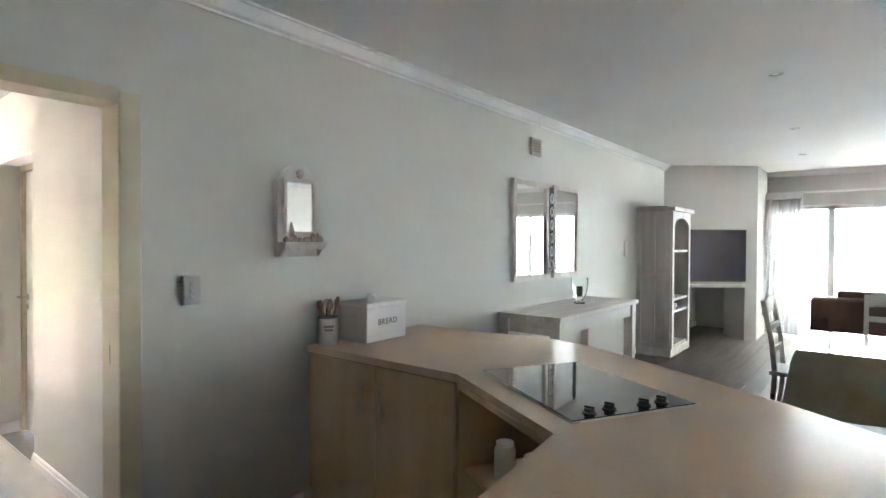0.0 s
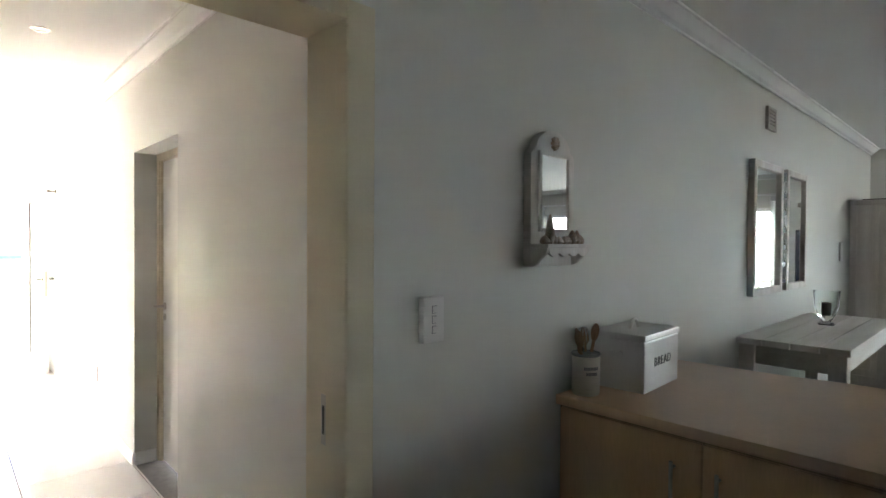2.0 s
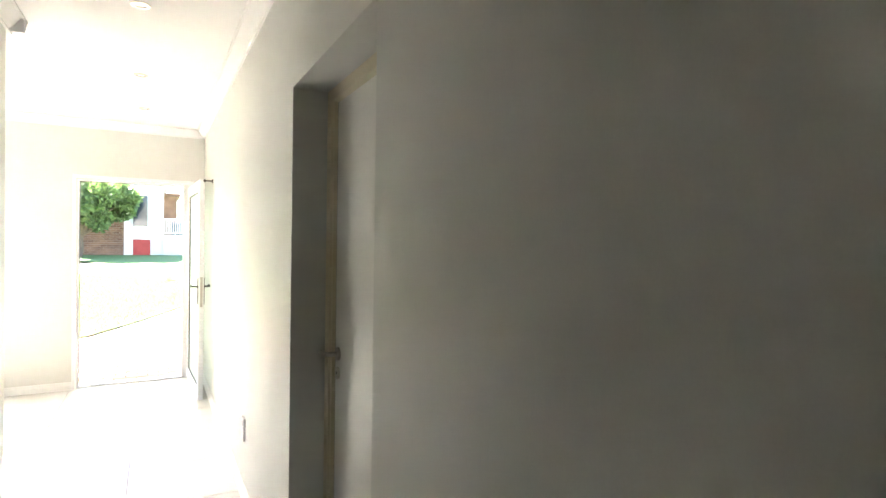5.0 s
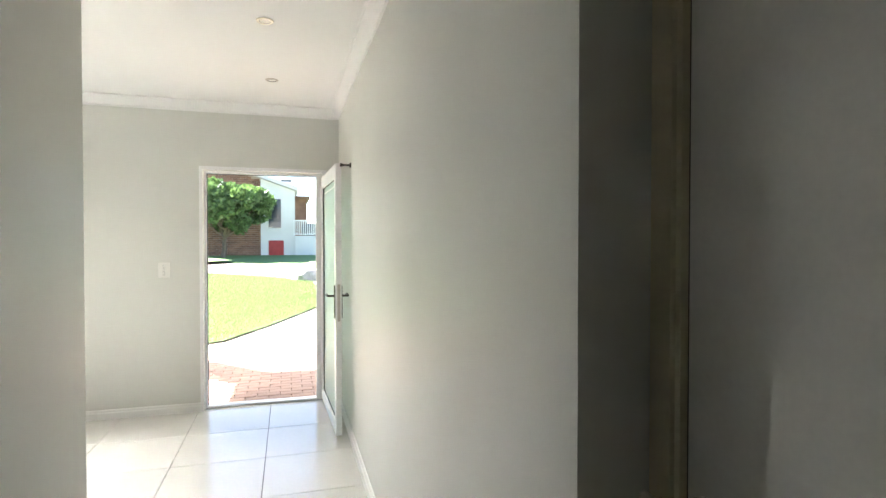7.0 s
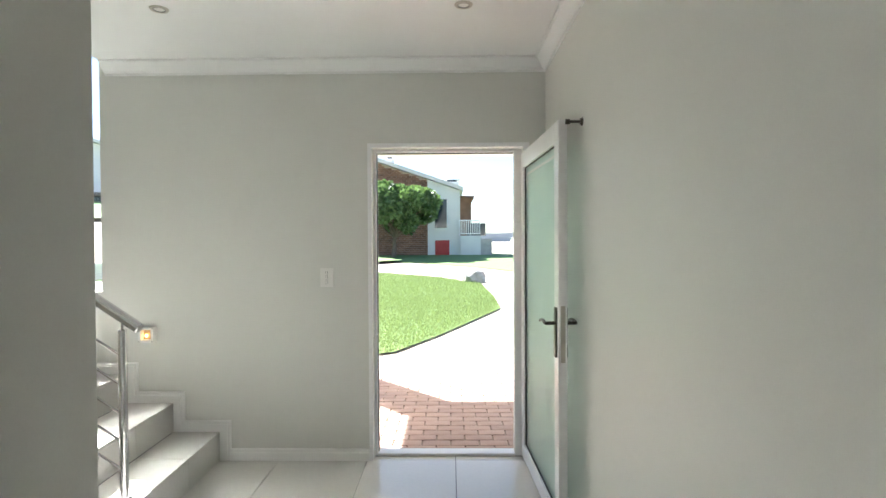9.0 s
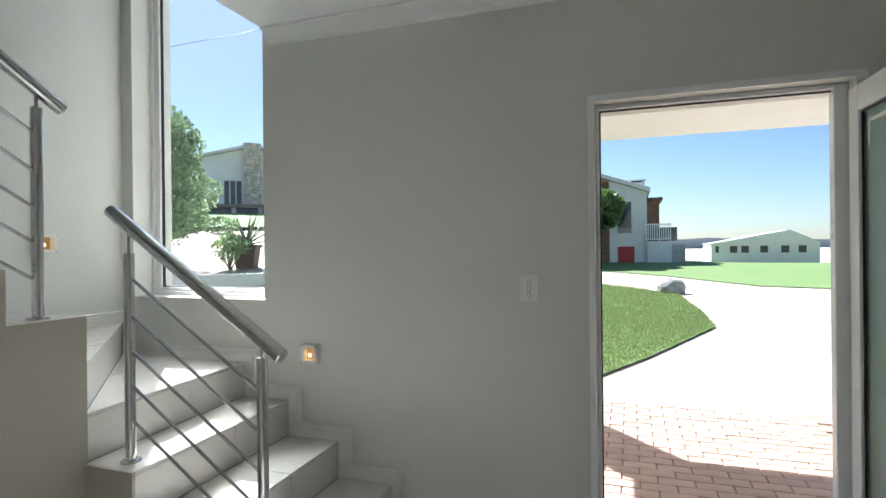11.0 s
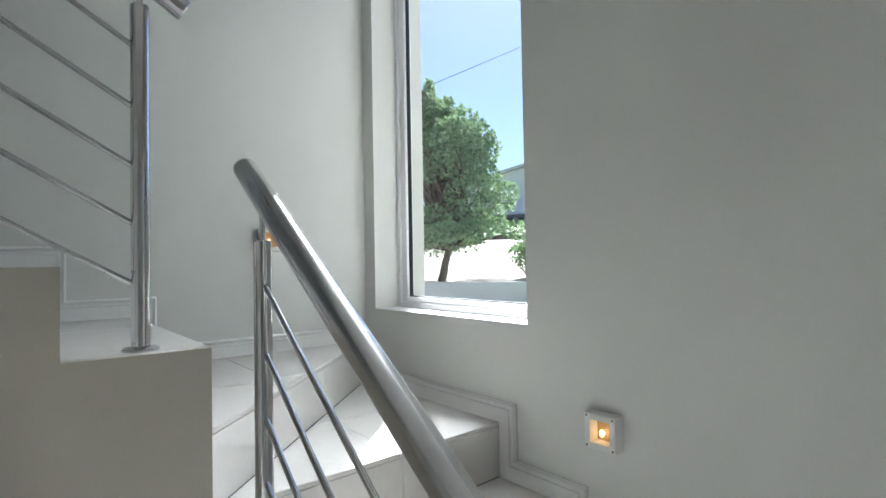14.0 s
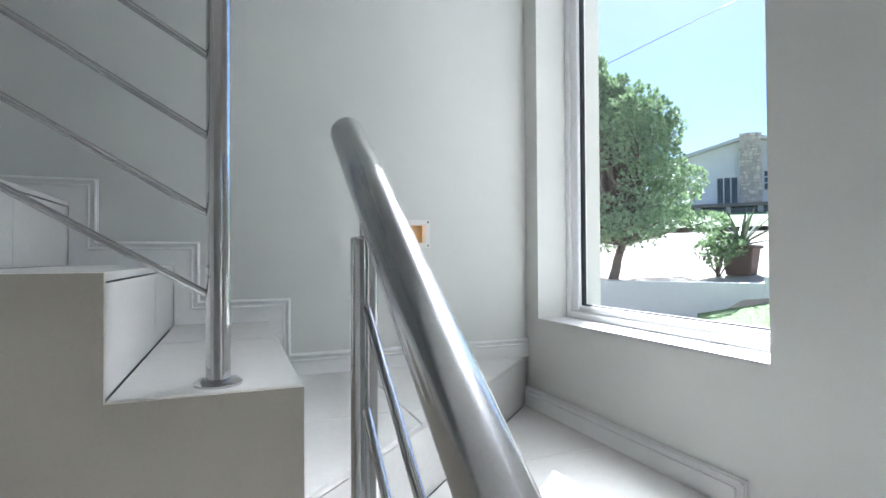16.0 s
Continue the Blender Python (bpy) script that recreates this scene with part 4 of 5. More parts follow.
# ---- two framed mirrors, iron strip, vent ----
def wall_mirror(x0, x1):
    t = thing("framed_mirror", "tall mirror in a whitewashed timber frame", "mirror", pose((x0 + x1) / 2, 2.0, 1.135, 0, 0, 180), "framed mirrors")
    w, h, f, d = (x1 - x0) / 2, 0.915, 0.05, 0.04
    for a in ((-w, 0, 0, -w + f, d, h), (w - f, 0, 0, w, d, h), (-w + f, 0, 0, w - f, d, f), (-w + f, 0, h - f, w - f, d, h)):
        part("frame_member", bx(*a), WASHED, t, bevel=0.004, segs=1)
    part("backing", bx(-w + 0.01, 0.002, 0.01, w - 0.01, 0.012, h - 0.01), DARKW, t)
    part("glass", bx(-w + f, 0.012, f, w - f, 0.02, h - f), MIRROR, t, "mirror glass")


wall_mirror(5.03, 5.68)
wall_mirror(5.79, 6.36)
strip = thing("iron_ornament", "dark wrought iron strip between the mirrors", "wall ornament", pose(5.735, 2.0, 1.2, 0, 0, 180))
part("bar", bx(-0.045, 0.0, 0.0, 0.045, 0.034, 0.82), IRON, strip)
for k in range(6):
    bm = bmesh.new()
    for j in range(10):
        a0, a1 = 2 * math.pi * j / 10, 2 * math.pi * (j + 1) / 10
        tube(bm, (0.026 * math.cos(a0), 0.04, 0.07 + 0.128 * k + 0.045 * math.sin(a0)), (0.026 * math.cos(a1), 0.04, 0.07 + 0.128 * k + 0.045 * math.sin(a1)), 0.006, 6)
    part("loop", bm, PLASTIC, strip, smooth=True)
vent = thing("air_vent", "small square plaster air vent high on the wall", "vent", pose(5.46, 2.0, 2.375, 0, 0, 180))
bm = bmesh.new()
for a in ((-0.095, 0, -0.08, -0.07, 0.02, 0.08), (0.07, 0, -0.08, 0.095, 0.02, 0.08), (-0.07, 0, -0.08, 0.07, 0.02, -0.06), (-0.07, 0, 0.06, 0.07, 0.02, 0.08)):
    box(bm, *a)
part("frame", bm, VENT, vent)
part("backing", bx(-0.07, 0.0, -0.06, 0.07, 0.004, 0.06), DARKP, vent)
for k in range(5):
    part("slat", bx(-0.07, 0.006, -0.056 + k * 0.024, 0.07, 0.016, -0.044 + k * 0.024), VENT, vent)

# ---- console table ----
con = thing("console_table", "whitewashed timber console table with a slatted lower shelf", "table", pose(4.83, 1.42, 0))
L, D = 1.72, 0.56
for k in range(4):
    part("top_board", bx(-0.03, -0.02 + k * (D + 0.03) / 4, 0.86, L + 0.03, -0.02 + (k + 1) * (D + 0.03) / 4 - 0.003, 0.9), WASHEDH, con, bevel=0.003, segs=1)
for a in ((0.06, 0.02, 0.74, L - 0.06, 0.042, 0.859), (0.06, D - 0.042, 0.74, L - 0.06, D - 0.02, 0.859), (0.02, 0.09, 0.74, 0.042, D - 0.09, 0.859), (L - 0.042, 0.09, 0.74, L - 0.02, D - 0.09, 0.859)):
    part("apron", bx(*a), WASHEDH, con)
for x in (0.0, L - 0.09):
    for y in (0.0, D - 0.09):
        part("leg", bx(x, y, 0, x + 0.09, y + 0.09, 0.859), WASHED, con, bevel=0.004, segs=1)
for y in (0.02, D - 0.06):
    part("shelf_rail", bx(0.09, y, 0.26, L - 0.09, y + 0.04, 0.32), WASHEDH, con)
n = 17
for k in range(n):
    x = 0.1 + (L - 0.2) * k / n
    part("slat", bx(x, 0.0, 0.321, x + 0.06, D, 0.338), WASHED, con)
vase = thing("hurricane_lamp", "clear glass hurricane vase with a dark candle, on the console", "vase", pose(5.85, 1.72, 0.9))
part("glass", lt([(0.05, 0), (0.055, 0.01), (0.03, 0.03), (0.055, 0.07), (0.075, 0.14), (0.082, 0.24), (0.085, 0.25), (0.079, 0.24), (0.072, 0.14), (0.05, 0.075)]), GLASS, vase, smooth=True)
part("candle", lt([(0.026, 0.075), (0.03, 0.09), (0.03, 0.16), (0.006, 0.165)]), DARKW, vase, "dark candle", smooth=True)

# ---- bookcase ----
bk = thing("bookcase", "tall whitewashed open bookcase, half full, panelled sides", "bookcase", pose(8.25, 1.55, 0))
W, D, HH = 0.86, 0.44, 1.9
part("plinth", bx(-0.015, -0.015, 0, W + 0.015, D, 0.1), WASHED, bk, bevel=0.004, segs=1)
for x in (0.0, W - 0.03):
    side = part("side", bx(x, 0.0, 0.1, x + 0.03, D, HH), WASHED, bk)
for z0, z1 in ((0.13, 1.0), (1.07, 1.87)):
    for a in ((-0.012, 0.0, z0 - 0.03, 0.0, 0.06, z1 + 0.03), (-0.012, D - 0.06, z0 - 0.03, 0.0, D, z1 + 0.03), (-0.012, 0.195, z0, 0.0, 0.245, z1)):
        part("side_stile", bx(*a), WASHED, bk, bevel=0.002, segs=1)
for z in (0.1, 1.0, 1.83):
    part("side_rail", bx(-0.0125, 0.06, z, 0.0, D - 0.06, z + 0.07), WASHED, bk)
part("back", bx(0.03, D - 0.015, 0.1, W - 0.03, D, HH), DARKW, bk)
for z in (0.1, 0.56, 0.72, 1.36, HH - 0.03):
    part("shelf", bx(0.03, 0.01, z, W - 0.03, D - 0.015, z + 0.028), WASHED, bk)
for x in (0.0, W - 0.08):
    part("face_stile", bx(x, -0.02, 0.1, x + 0.08, 0.0, HH), WASHED, bk)
bm = bmesh.new()
pts = [(0.08, HH)]
for k in range(9):
    a = math.pi * k / 8
    pts.append((W / 2 - (W / 2 - 0.08) * math.cos(a), HH - 0.2 + 0.12 * math.sin(a)))
pts.append((W - 0.08, HH))
lo = [bm.verts.new((x, -0.02, z)) for x, z in pts]
hi = [bm.verts.new((x, 0.0, z)) for x, z in pts]
for k in range(len(pts)):
    j = (k + 1) % len(pts)
    bm.faces.new((lo[k], lo[j], hi[j], hi[k]))
bm.faces.new(lo)
bm.faces.new(hi[::-1])
part("arched_header", bm, WASHED, bk)
part("cornice", bx(-0.045, -0.06, HH, W + 0.045, D, HH + 0.055), WASHED, bk, bevel=0.012)
rnd = random.Random(3)
for z in (0.128, 0.748):
    x = 0.06
    while x < 0.55:
        w = rnd.uniform(0.025, 0.05)
        col = rnd.choice((SOFA, DARKW, CLOTH, SPOON))
        book = thing("book", "dark-spined book standing on the bookcase shelf", "book", bk.matrix_basis @ pose(x, 0.12, z), "books on the shelf")
        part("cover", bx(0, 0, 0, w, 0.16, rnd.uniform(0.2, 0.28)), col, book, bevel=0.002, segs=1)
        x += w + 0.002
box_ = thing("media_box", "black media player on the bookcase shelf", "media player", bk.matrix_basis @ pose(0.12, 0.06, 0.588))
part("case", bx(0, 0, 0, 0.4, 0.26, 0.07), BLACK, box_, bevel=0.004)
part("display", bx(0.05, -0.002, 0.02, 0.2, 0.0, 0.05), SCREEN, box_)
folder = thing("magazine", "flat magazine lying on top of the bookcase", "magazine", bk.matrix_basis @ pose(0.15, 0.1, HH + 0.055))
part("cover", bx(0, 0, 0, 0.35, 0.26, 0.02), DARKW, folder, bevel=0.002, segs=1)

# ---- television corner ----
A, B = Vector((9.47, 2.0)), Vector((10.355, 0.884))
dd = (B - A).normalized()
nn = Vector((-dd.y, dd.x)) * -1
if nn.x > 0:
    nn = -nn
bm = bmesh.new()
q = [A, B, B - nn * 0.12, A - nn * 0.12]
prism(bm, [(p.x, p.y) for p in q], 0.86, H)
setting("wall_television", bm, PAINT, "angled pale wall panel behind the television", "wall")
bm = bmesh.new()
e = A + dd * 1.24
q = [e, B, B - nn * 0.6, e - nn * 0.6]
prism(bm, [(p.x, p.y) for p in q], 0, 0.86)
prism(bm, [(p.x, p.y) for p in (B, B - nn * 0.6, Vector((11.4, 1.3)), Vector((11.4, 0.9)))], 0, H)
setting("wall_pier", bm, PAINT, "pale wall pier between television niche and sliding doors", "wall")
bm = bmesh.new()
q = [A + nn * 0.02, A + dd * 1.24 + nn * 0.02, A + dd * 1.24 - nn * 0.4, A - nn * 0.4]
prism(bm, [(p.x, p.y) for p in q], 0.81, 0.858)
tagged(part("wall_shelf", bm, TRIM, bevel=0.003), "white shelf beneath the television niche", "shelf")
tv = thing("television", "large black flat television on the angled wall", "television")


def tvp(s0, s1, d0, d1, z0, z1):
    q = [A + dd * s0 + nn * d0, A + dd * s1 + nn * d0, A + dd * s1 + nn * d1, A + dd * s0 + nn * d1]
    return pr([(p.x, p.y) for p in q], z0, z1)


part("case", tvp(0.08, 1.23, 0.002, 0.05, 0.9, 1.69), BLACK, tv, bevel=0.003)
part("screen", tvp(0.095, 1.215, 0.05, 0.052, 0.92, 1.675), SCREEN, tv, "dark blue-black screen, switched off")


# ---- sliding doors, curtains, balcony ----
sd = thing("door_4", "wide white aluminium sliding doors onto the balcony", "sliding door", kind="structure")
for y0, y1 in ((0.78, 0.84), (-0.02, 0.07), (-1.5, -1.42), (-2.8, -2.7), (-4.3, -4.24)):
    part("stile", bx(11.45, y0, 0, 11.51, y1, 2.1), ALU, sd)
part("head", bx(11.45, -4.24, 2.03, 11.51, 0.78, 2.1), ALU, sd)
part("sill", bx(11.44, -4.24, 0, 11.52, 0.78, 0.04), ALU, sd)
for y0, y1 in ((0.07, 0.78), (-1.42, -0.02), (-2.7, -1.5), (-4.24, -2.8)):
    g = part("pane", bx(11.478, y0, 0.04, 11.484, y1, 2.03), GLASS, sd)
    g.visible_shadow = False


def curtain(y0, y1, folds):
    t = thing("curtain", "sheer white curtain gathered beside the sliding doors", "curtain", pose(11.24, 0, 0), "curtains")
    bm = bmesh.new()
    n = folds * 8
    rows = []
    for z in (0.02, 0.6, 1.2, 1.8, 2.27):
        amp = 0.045 * (0.6 + 0.4 * (2.27 - z) / 2.27)
        rows.append([bm.verts.new((amp * math.sin(2 * math.pi * k / 8 + 0.3 * math.sin(k * 0.7 + z)), y0 + (y1 - y0) * k / n + 0.01 * math.sin(z * 2 + k), z)) for k in range(n + 1)])
    for a, b in zip(rows, rows[1:]):
        for k in range(n):
            bm.faces.new((a[k], a[k + 1], b[k + 1], b[k]))
    c = part("drape", bm, CURTAIN, t, smooth=True)
    so = c.modifiers.new("thickness", "SOLIDIFY")
    so.thickness = 0.004
    part("heading", bx(-0.05, y0, 2.2, 0.05, y1, 2.29), CURTAIN, t, bevel=0.015)


curtain(0.4, 0.99, 9)
curtain(-4.9, -4.2, 8)
pole = thing("curtain_rail", "white curtain rail above the sliding doors", "curtain rail")
part("track", bx(11.22, -4.95, 2.29, 11.26, 0.95, 2.32), ALU, pole)
for y in (-4.8, -2.0, 0.8):
    part("bracket", bx(11.26, y, 2.29, 11.4, y + 0.03, 2.33), ALU, pole)
bal = thing("balcony", "tiled balcony with a slim grey metal railing", "balcony", kind="structure")
part("slab", bx(11.6, -5.2, -0.25, 12.6, 2.2, -0.03), CONC, bal)
# Slab added out of view to keep overhead sky light out of the room.
part("sky_block_slab", bx(11.6, -8.5, 2.5, 14.2, 5.0, 2.75), RENDERW, bal)
for z in (0.45, 0.78):
    part("rail", tb((12.45, -5.0, z), (12.45, 2.0, z), 0.028), NICKEL, bal, smooth=True)
for k in range(5):
    y = 1.9 - k * 1.7
    part("post", tb((12.45, y, -0.03), (12.45, y, 0.78), 0.02), NICKEL, bal, smooth=True)
# Glowing sheet added as the bright sky; it lights the room, hides sunlit ground.
haze = thing("backdrop_haze", "glowing sheet standing in for the bright sky beyond the balcony", "sky", kind="structure")
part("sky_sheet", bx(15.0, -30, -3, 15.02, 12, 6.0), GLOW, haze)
win2 = thing("window_2", "shuttered living room window", "window", kind="structure")
part("frame", bx(5.2, -5.08, 0.9, 5.26, -5.02, 2.1), ALU, win2)
part("frame", bx(7.14, -5.08, 0.9, 7.2, -5.02, 2.1), ALU, win2)
part("frame", bx(5.26, -5.08, 2.04, 7.14, -5.02, 2.1), ALU, win2)
part("frame", bx(5.26, -5.08, 0.9, 7.14, -5.02, 0.96), ALU, win2)
for k in range(11):
    part("slat", bx(5.26, -5.07, 0.98 + k * 0.096, 7.14, -5.055, 1.068 + k * 0.096), ALU, win2)


# ---- sofa, dining table, chairs ----
def soft(bm, a, b, r=0.05, cuts=3):
    box(bm, *a, *b)
    bmesh.ops.bevel(bm, geom=bm.edges[:], offset=r, segments=3, affect="EDGES", profile=0.55)


sofa = thing("sofa", "dark brown leather sofa with rounded cushions", "sofa", pose(9.1, 0.12, 0, 0, 0, 0))
for name, a, b in (("seat_base", (0, -1.9, 0.08), (0.9, 0, 0.42)), ("backrest", (0.0, -1.9, 0.3), (0.26, 0, 0.82)), ("armrest", (0, -0.24, 0.1), (0.9, 0.0, 0.62)), ("armrest", (0, -1.9, 0.1), (0.9, -1.66, 0.62)),
                   ("seat_cushion", (0.24, -0.95, 0.38), (0.92, -0.26, 0.54)), ("seat_cushion", (0.24, -1.65, 0.38), (0.92, -0.96, 0.54)),
                   ("back_cushion", (0.18, -0.95, 0.5), (0.4, -0.26, 0.9)), ("back_cushion", (0.18, -1.65, 0.5), (0.4, -0.96, 0.9))):
    bm = bmesh.new()
    soft(bm, a, b)
    part(name, bm, SOFA, sofa, smooth=True)
for x, y in ((0.06, -0.06), (0.84, -0.06), (0.06, -1.84), (0.84, -1.84)):
    part("foot", bx(x - 0.03, y - 0.03, 0, x + 0.03, y + 0.03, 0.1), DARKW, sofa)

tab = thing("dining_table", "dining table beneath a green cloth", "table", pose(5.38, -0.08, 0))
TL, TW = 1.05, 1.9
part("tabletop", bx(0, -TW, 0.72, TL, 0, 0.75), WASHEDH, tab, bevel=0.004, segs=1)
for x in (0.05, TL - 0.13):
    for y in (-0.13, -TW + 0.05):
        part("leg", bx(x, y, 0, x + 0.08, y + 0.08, 0.72), WASHED, tab)
cloth = thing("tablecloth", "olive green patterned tablecloth hanging to knee height", "tablecloth", pose(5.38, -0.08, 0))
bm = bmesh.new()
per = []
n = 30
c0, c1, c2_, c3_ = (-0.006, -TW - 0.006), (TL + 0.006, -TW - 0.006), (TL + 0.006, 0.006), (-0.006, 0.006)
for a, b, m in ((c0, c1, 14), (c1, c2_, 24), (c2_, c3_, 14), (c3_, c0, 24)):
    for k in range(m):
        per.append((a[0] + (b[0] - a[0]) * k / m, a[1] + (b[1] - a[1]) * k / m))
cx, cy = TL / 2, -TW / 2
rings = []
for z, o in ((0.757, 0.0), (0.70, 0.012), (0.5, 0.03), (0.33, 0.045)):
    ring = []
    for k, (x, y) in enumerate(per):
        w = o * (1 + 0.8 * math.sin(k * 1.35))
        ux, uy = (x - cx) / (TL / 2), (y - cy) / (TW / 2)
        ring.append(bm.verts.new((x + w * ux, y + w * uy, z + (0.012 * math.sin(k * 0.9) if z < 0.4 else 0))))
    rings.append(ring)
bm.faces.new(rings[0])
for a, b in zip(rings, rings[1:]):
    for k in range(len(per)):
        j = (k + 1) % len(per)
        bm.faces.new((a[k], a[j], b[j], b[k]))
part("cloth", bm, CLOTH, cloth, smooth=True)
cover = thing("table_cover", "glossy pale cover lying over the tablecloth", "table cover", pose(5.38, -0.08, 0.757))
part("sheet", bx(0.005, -TW + 0.005, 0.0, TL - 0.005, -0.005, 0.004), PALEV, cover)


def dining_chair(at):
    t = thing("dining_chair", "whitewashed wooden dining chair with a tall shaped back", "chair", at, "chairs round the table")
    part("seat", bx(-0.22, -0.21, 0.43, 0.22, 0.21, 0.465), WASHEDH, t, bevel=0.008)
    for x in (-0.2, 0.165):
        part("front_leg", bx(x, 0.165, 0, x + 0.036, 0.2, 0.43), WASHED, t, bevel=0.003, segs=1)
        bm = bmesh.new()
        prev = None
        for z, y in ((0, -0.24), (0.25, -0.2), (0.45, -0.19), (0.7, -0.215), (1.02, -0.28)):
            v = [bm.verts.new((x + dx, y + dy, z)) for dx, dy in ((0, 0), (0.036, 0), (0.036, 0.036), (0, 0.036))]
            if prev:
                for k in range(4):
                    j = (k + 1) % 4
                    bm.faces.new((prev[k], prev[j], v[j], v[k]))
            else:
                bm.faces.new(v)
            prev = v
        bm.faces.new(prev)
        part("back_leg", bm, WASHED, t)
    for z, y, hgt in ((0.60, -0.2, 0.05), (0.78, -0.225, 0.05)):
        part("slat", bx(-0.165, y, z, 0.165, y + 0.02, z + hgt), WASHEDH, t, bevel=0.003, segs=1)
    bm = bmesh.new()
    n = 10
    lo, hi = [], []
    for k in range(n + 1):
        u = -1 + 2 * k / n
        x = 0.2 * u
        bot, top_ = 0.90 + 0.02 * (1 - u * u), 0.995 + 0.055 * (1 - u * u) ** 0.6
        for y, lst in ((-0.265, lo), (-0.243, hi)):
            lst.append((bm.verts.new((x, y, bot)), bm.verts.new((x, y, top_))))
    for k in range(n):
        bm.faces.new((lo[k][0], lo[k + 1][0], lo[k + 1][1], lo[k][1]))
        bm.faces.new((hi[k][0], hi[k][1], hi[k + 1][1], hi[k + 1][0]))
        bm.faces.new((lo[k][1], lo[k + 1][1], hi[k + 1][1], hi[k][1]))
        bm.faces.new((lo[k][0], hi[k][0], hi[k + 1][0], lo[k + 1][0]))
    bm.faces.new((lo[0][0], lo[0][1], hi[0][1], hi[0][0]))
    bm.faces.new((lo[n][0], hi[n][0], hi[n][1], lo[n][1]))
    part("crest_rail", bm, WASHEDH, t, smooth=True)
    for z in (0.18, 0.26):
        part("stretcher", bx(-0.165, 0.175, z, 0.165, 0.193, z + 0.02), WASHED, t)
    return t


ch = dining_chair(pose(6.2, -0.06, 0, 0, 0, 177))
for x, y, r in ((7.0, -0.62, 88), (5.3, -1.0, -90), (5.32, -1.62, -88), (7.0, -1.4, 92)):
    copy_thing(ch, pose(x, y, 0, 0, 0, r))


# ---- outdoors: the ground ----
def smooth01(t):
    t = min(1.0, max(0.0, t))
    return t * t * (3 - 2 * t)


W0, WD, WN = Vector((-5.3, 14.35)), Vector((0.78, 0.626)), Vector((-0.626, 0.78))


def ground_z(x, y):
    """Nearly flat before the front door; a bank and a rising drive up behind the low wall."""
    flat = -0.12 + 0.52 * smooth01((y - 22) / 20) - 2.2 * smooth01((x - 3.5) / 6) * smooth01((y - 40) / 30)
    if y < 9.5:
        return -0.13
    w = (x - W0.x) * WN.x + (y - W0.y) * WN.y
    hill = 0.95 + 0.096 * min(w, 60) if w > 0 else 0.6 + 0.22 * min(0.6, max(-1.4, (x - W0.x) * WD.x + (y - W0.y) * WD.y + 0.05)) + 0.02 * max(w, -6)
    v = (-(x - 0.93) - 0.132 * (y - 9.2)) / (1.85 + 0.653 * (y - 9.2))
    f = smooth01((v - 0.1) / 0.6)
    return flat * (1 - f) + hill * f


def spread(dense, far, step):
    out = list(np.arange(dense[0], dense[1], step))
    d, a = step, out[-1]
    while a < far[1]:
        d *= 1.35
        a += d
        out.append(a)
    d, a = step, out[0]
    while a > far[0]:
        d *= 1.35
        a -= d
        out.insert(0, a)
    return [float(c) for c in out]


xs, ys = spread((-14, 8), (-500, 500), 0.4), spread((9.3, 24), (-300, 900), 0.4)
bm = bmesh.new()
grid = [[bm.verts.new((x, y, ground_z(x, y) if y > 9.2 else -0.3)) for x in xs] for y in ys]
for a, b in zip(grid, grid[1:]):
    for k in range(len(xs) - 1):
        bm.faces.new((a[k], a[k + 1], b[k + 1], b[k]))
ground = setting("ground", bm, PAVE, "pale tan paved ground rising to a drive", "ground")


def lawn_sheet(name, pts, label, lift=0.03):
    bm = bmesh.new()
    bm.faces.new([bm.verts.new((x, y, 0)) for x, y in pts])
    lo = [min(p[k] for p in pts) for k in (0, 1)]
    hi = [max(p[k] for p in pts) for k in (0, 1)]
    for k in (0, 1):
        step = max(0.5, (hi[k] - lo[k]) / 40)
        c = lo[k] + step
        while c < hi[k]:
            co = [0, 0, 0]
            co[k] = c
            no = [0, 0, 0]
            no[k] = 1
            bmesh.ops.bisect_plane(bm, geom=bm.verts[:] + bm.edges[:] + bm.faces[:], plane_co=co, plane_no=no)
            c += step
    for v in bm.verts:
        v.co.z = ground_z(v.co.x, v.co.y) + lift
    return setting(name, bm, GRASS, label, "lawn")


LAWN1 = [(0.69, 12.95), (1.3, 14.3), (2.0, 16.1), (2.57, 17.6), (2.62, 20.0), (2.5, 24.2), (1.0, 26.6), (-1.8, 28.8), (-6.0, 29.5), (-6.5, 22.0), (-4.0, 15.0), (-2.2, 12.6), (-0.4, 12.3)]
lawn_sheet("lawn_front", LAWN1, "bright green clipped lawn before the front door")
lawn_sheet("lawn_far", [(-16, 37.5), (-3.6, 35.2), (0.0, 33.6), (2.5, 31.4), (5.3, 27.6), (14, 25), (40, 27), (60, 120), (-10, 120), (-16, 60)], "sunlit lawn before the neighbouring house")
lawn_sheet("lawn_bank", [(-5.6, 13.94), (-5.15, 14.3), (-4.2, 15.0), (-3.0, 15.6), (-1.8, 13.5), (-1.2, 10.5), (-1.5, 9.75), (-3.6, 11.3), (-4.9, 13.2)], "small green lawn below the low wall", 0.07)
q = [(W0 + WD * a + WN * b) for a, b in ((-22, 13), (16, 13), (16, 40), (-22, 40))]
lawn_sheet("lawn_hill", [(p.x, p.y) for p in q], "green lawn before the house on the rise", 0.16)


def inside(x, y, poly):
    c = False
    for (x0, y0), (x1, y1) in zip(poly, poly[1:] + poly[:1]):
        if (y0 > y) != (y1 > y) and x < (x1 - x0) * (y - y0) / (y1 - y0) + x0:
            c = not c
    return c


rnd = random.Random(11)
verts, faces = [], []


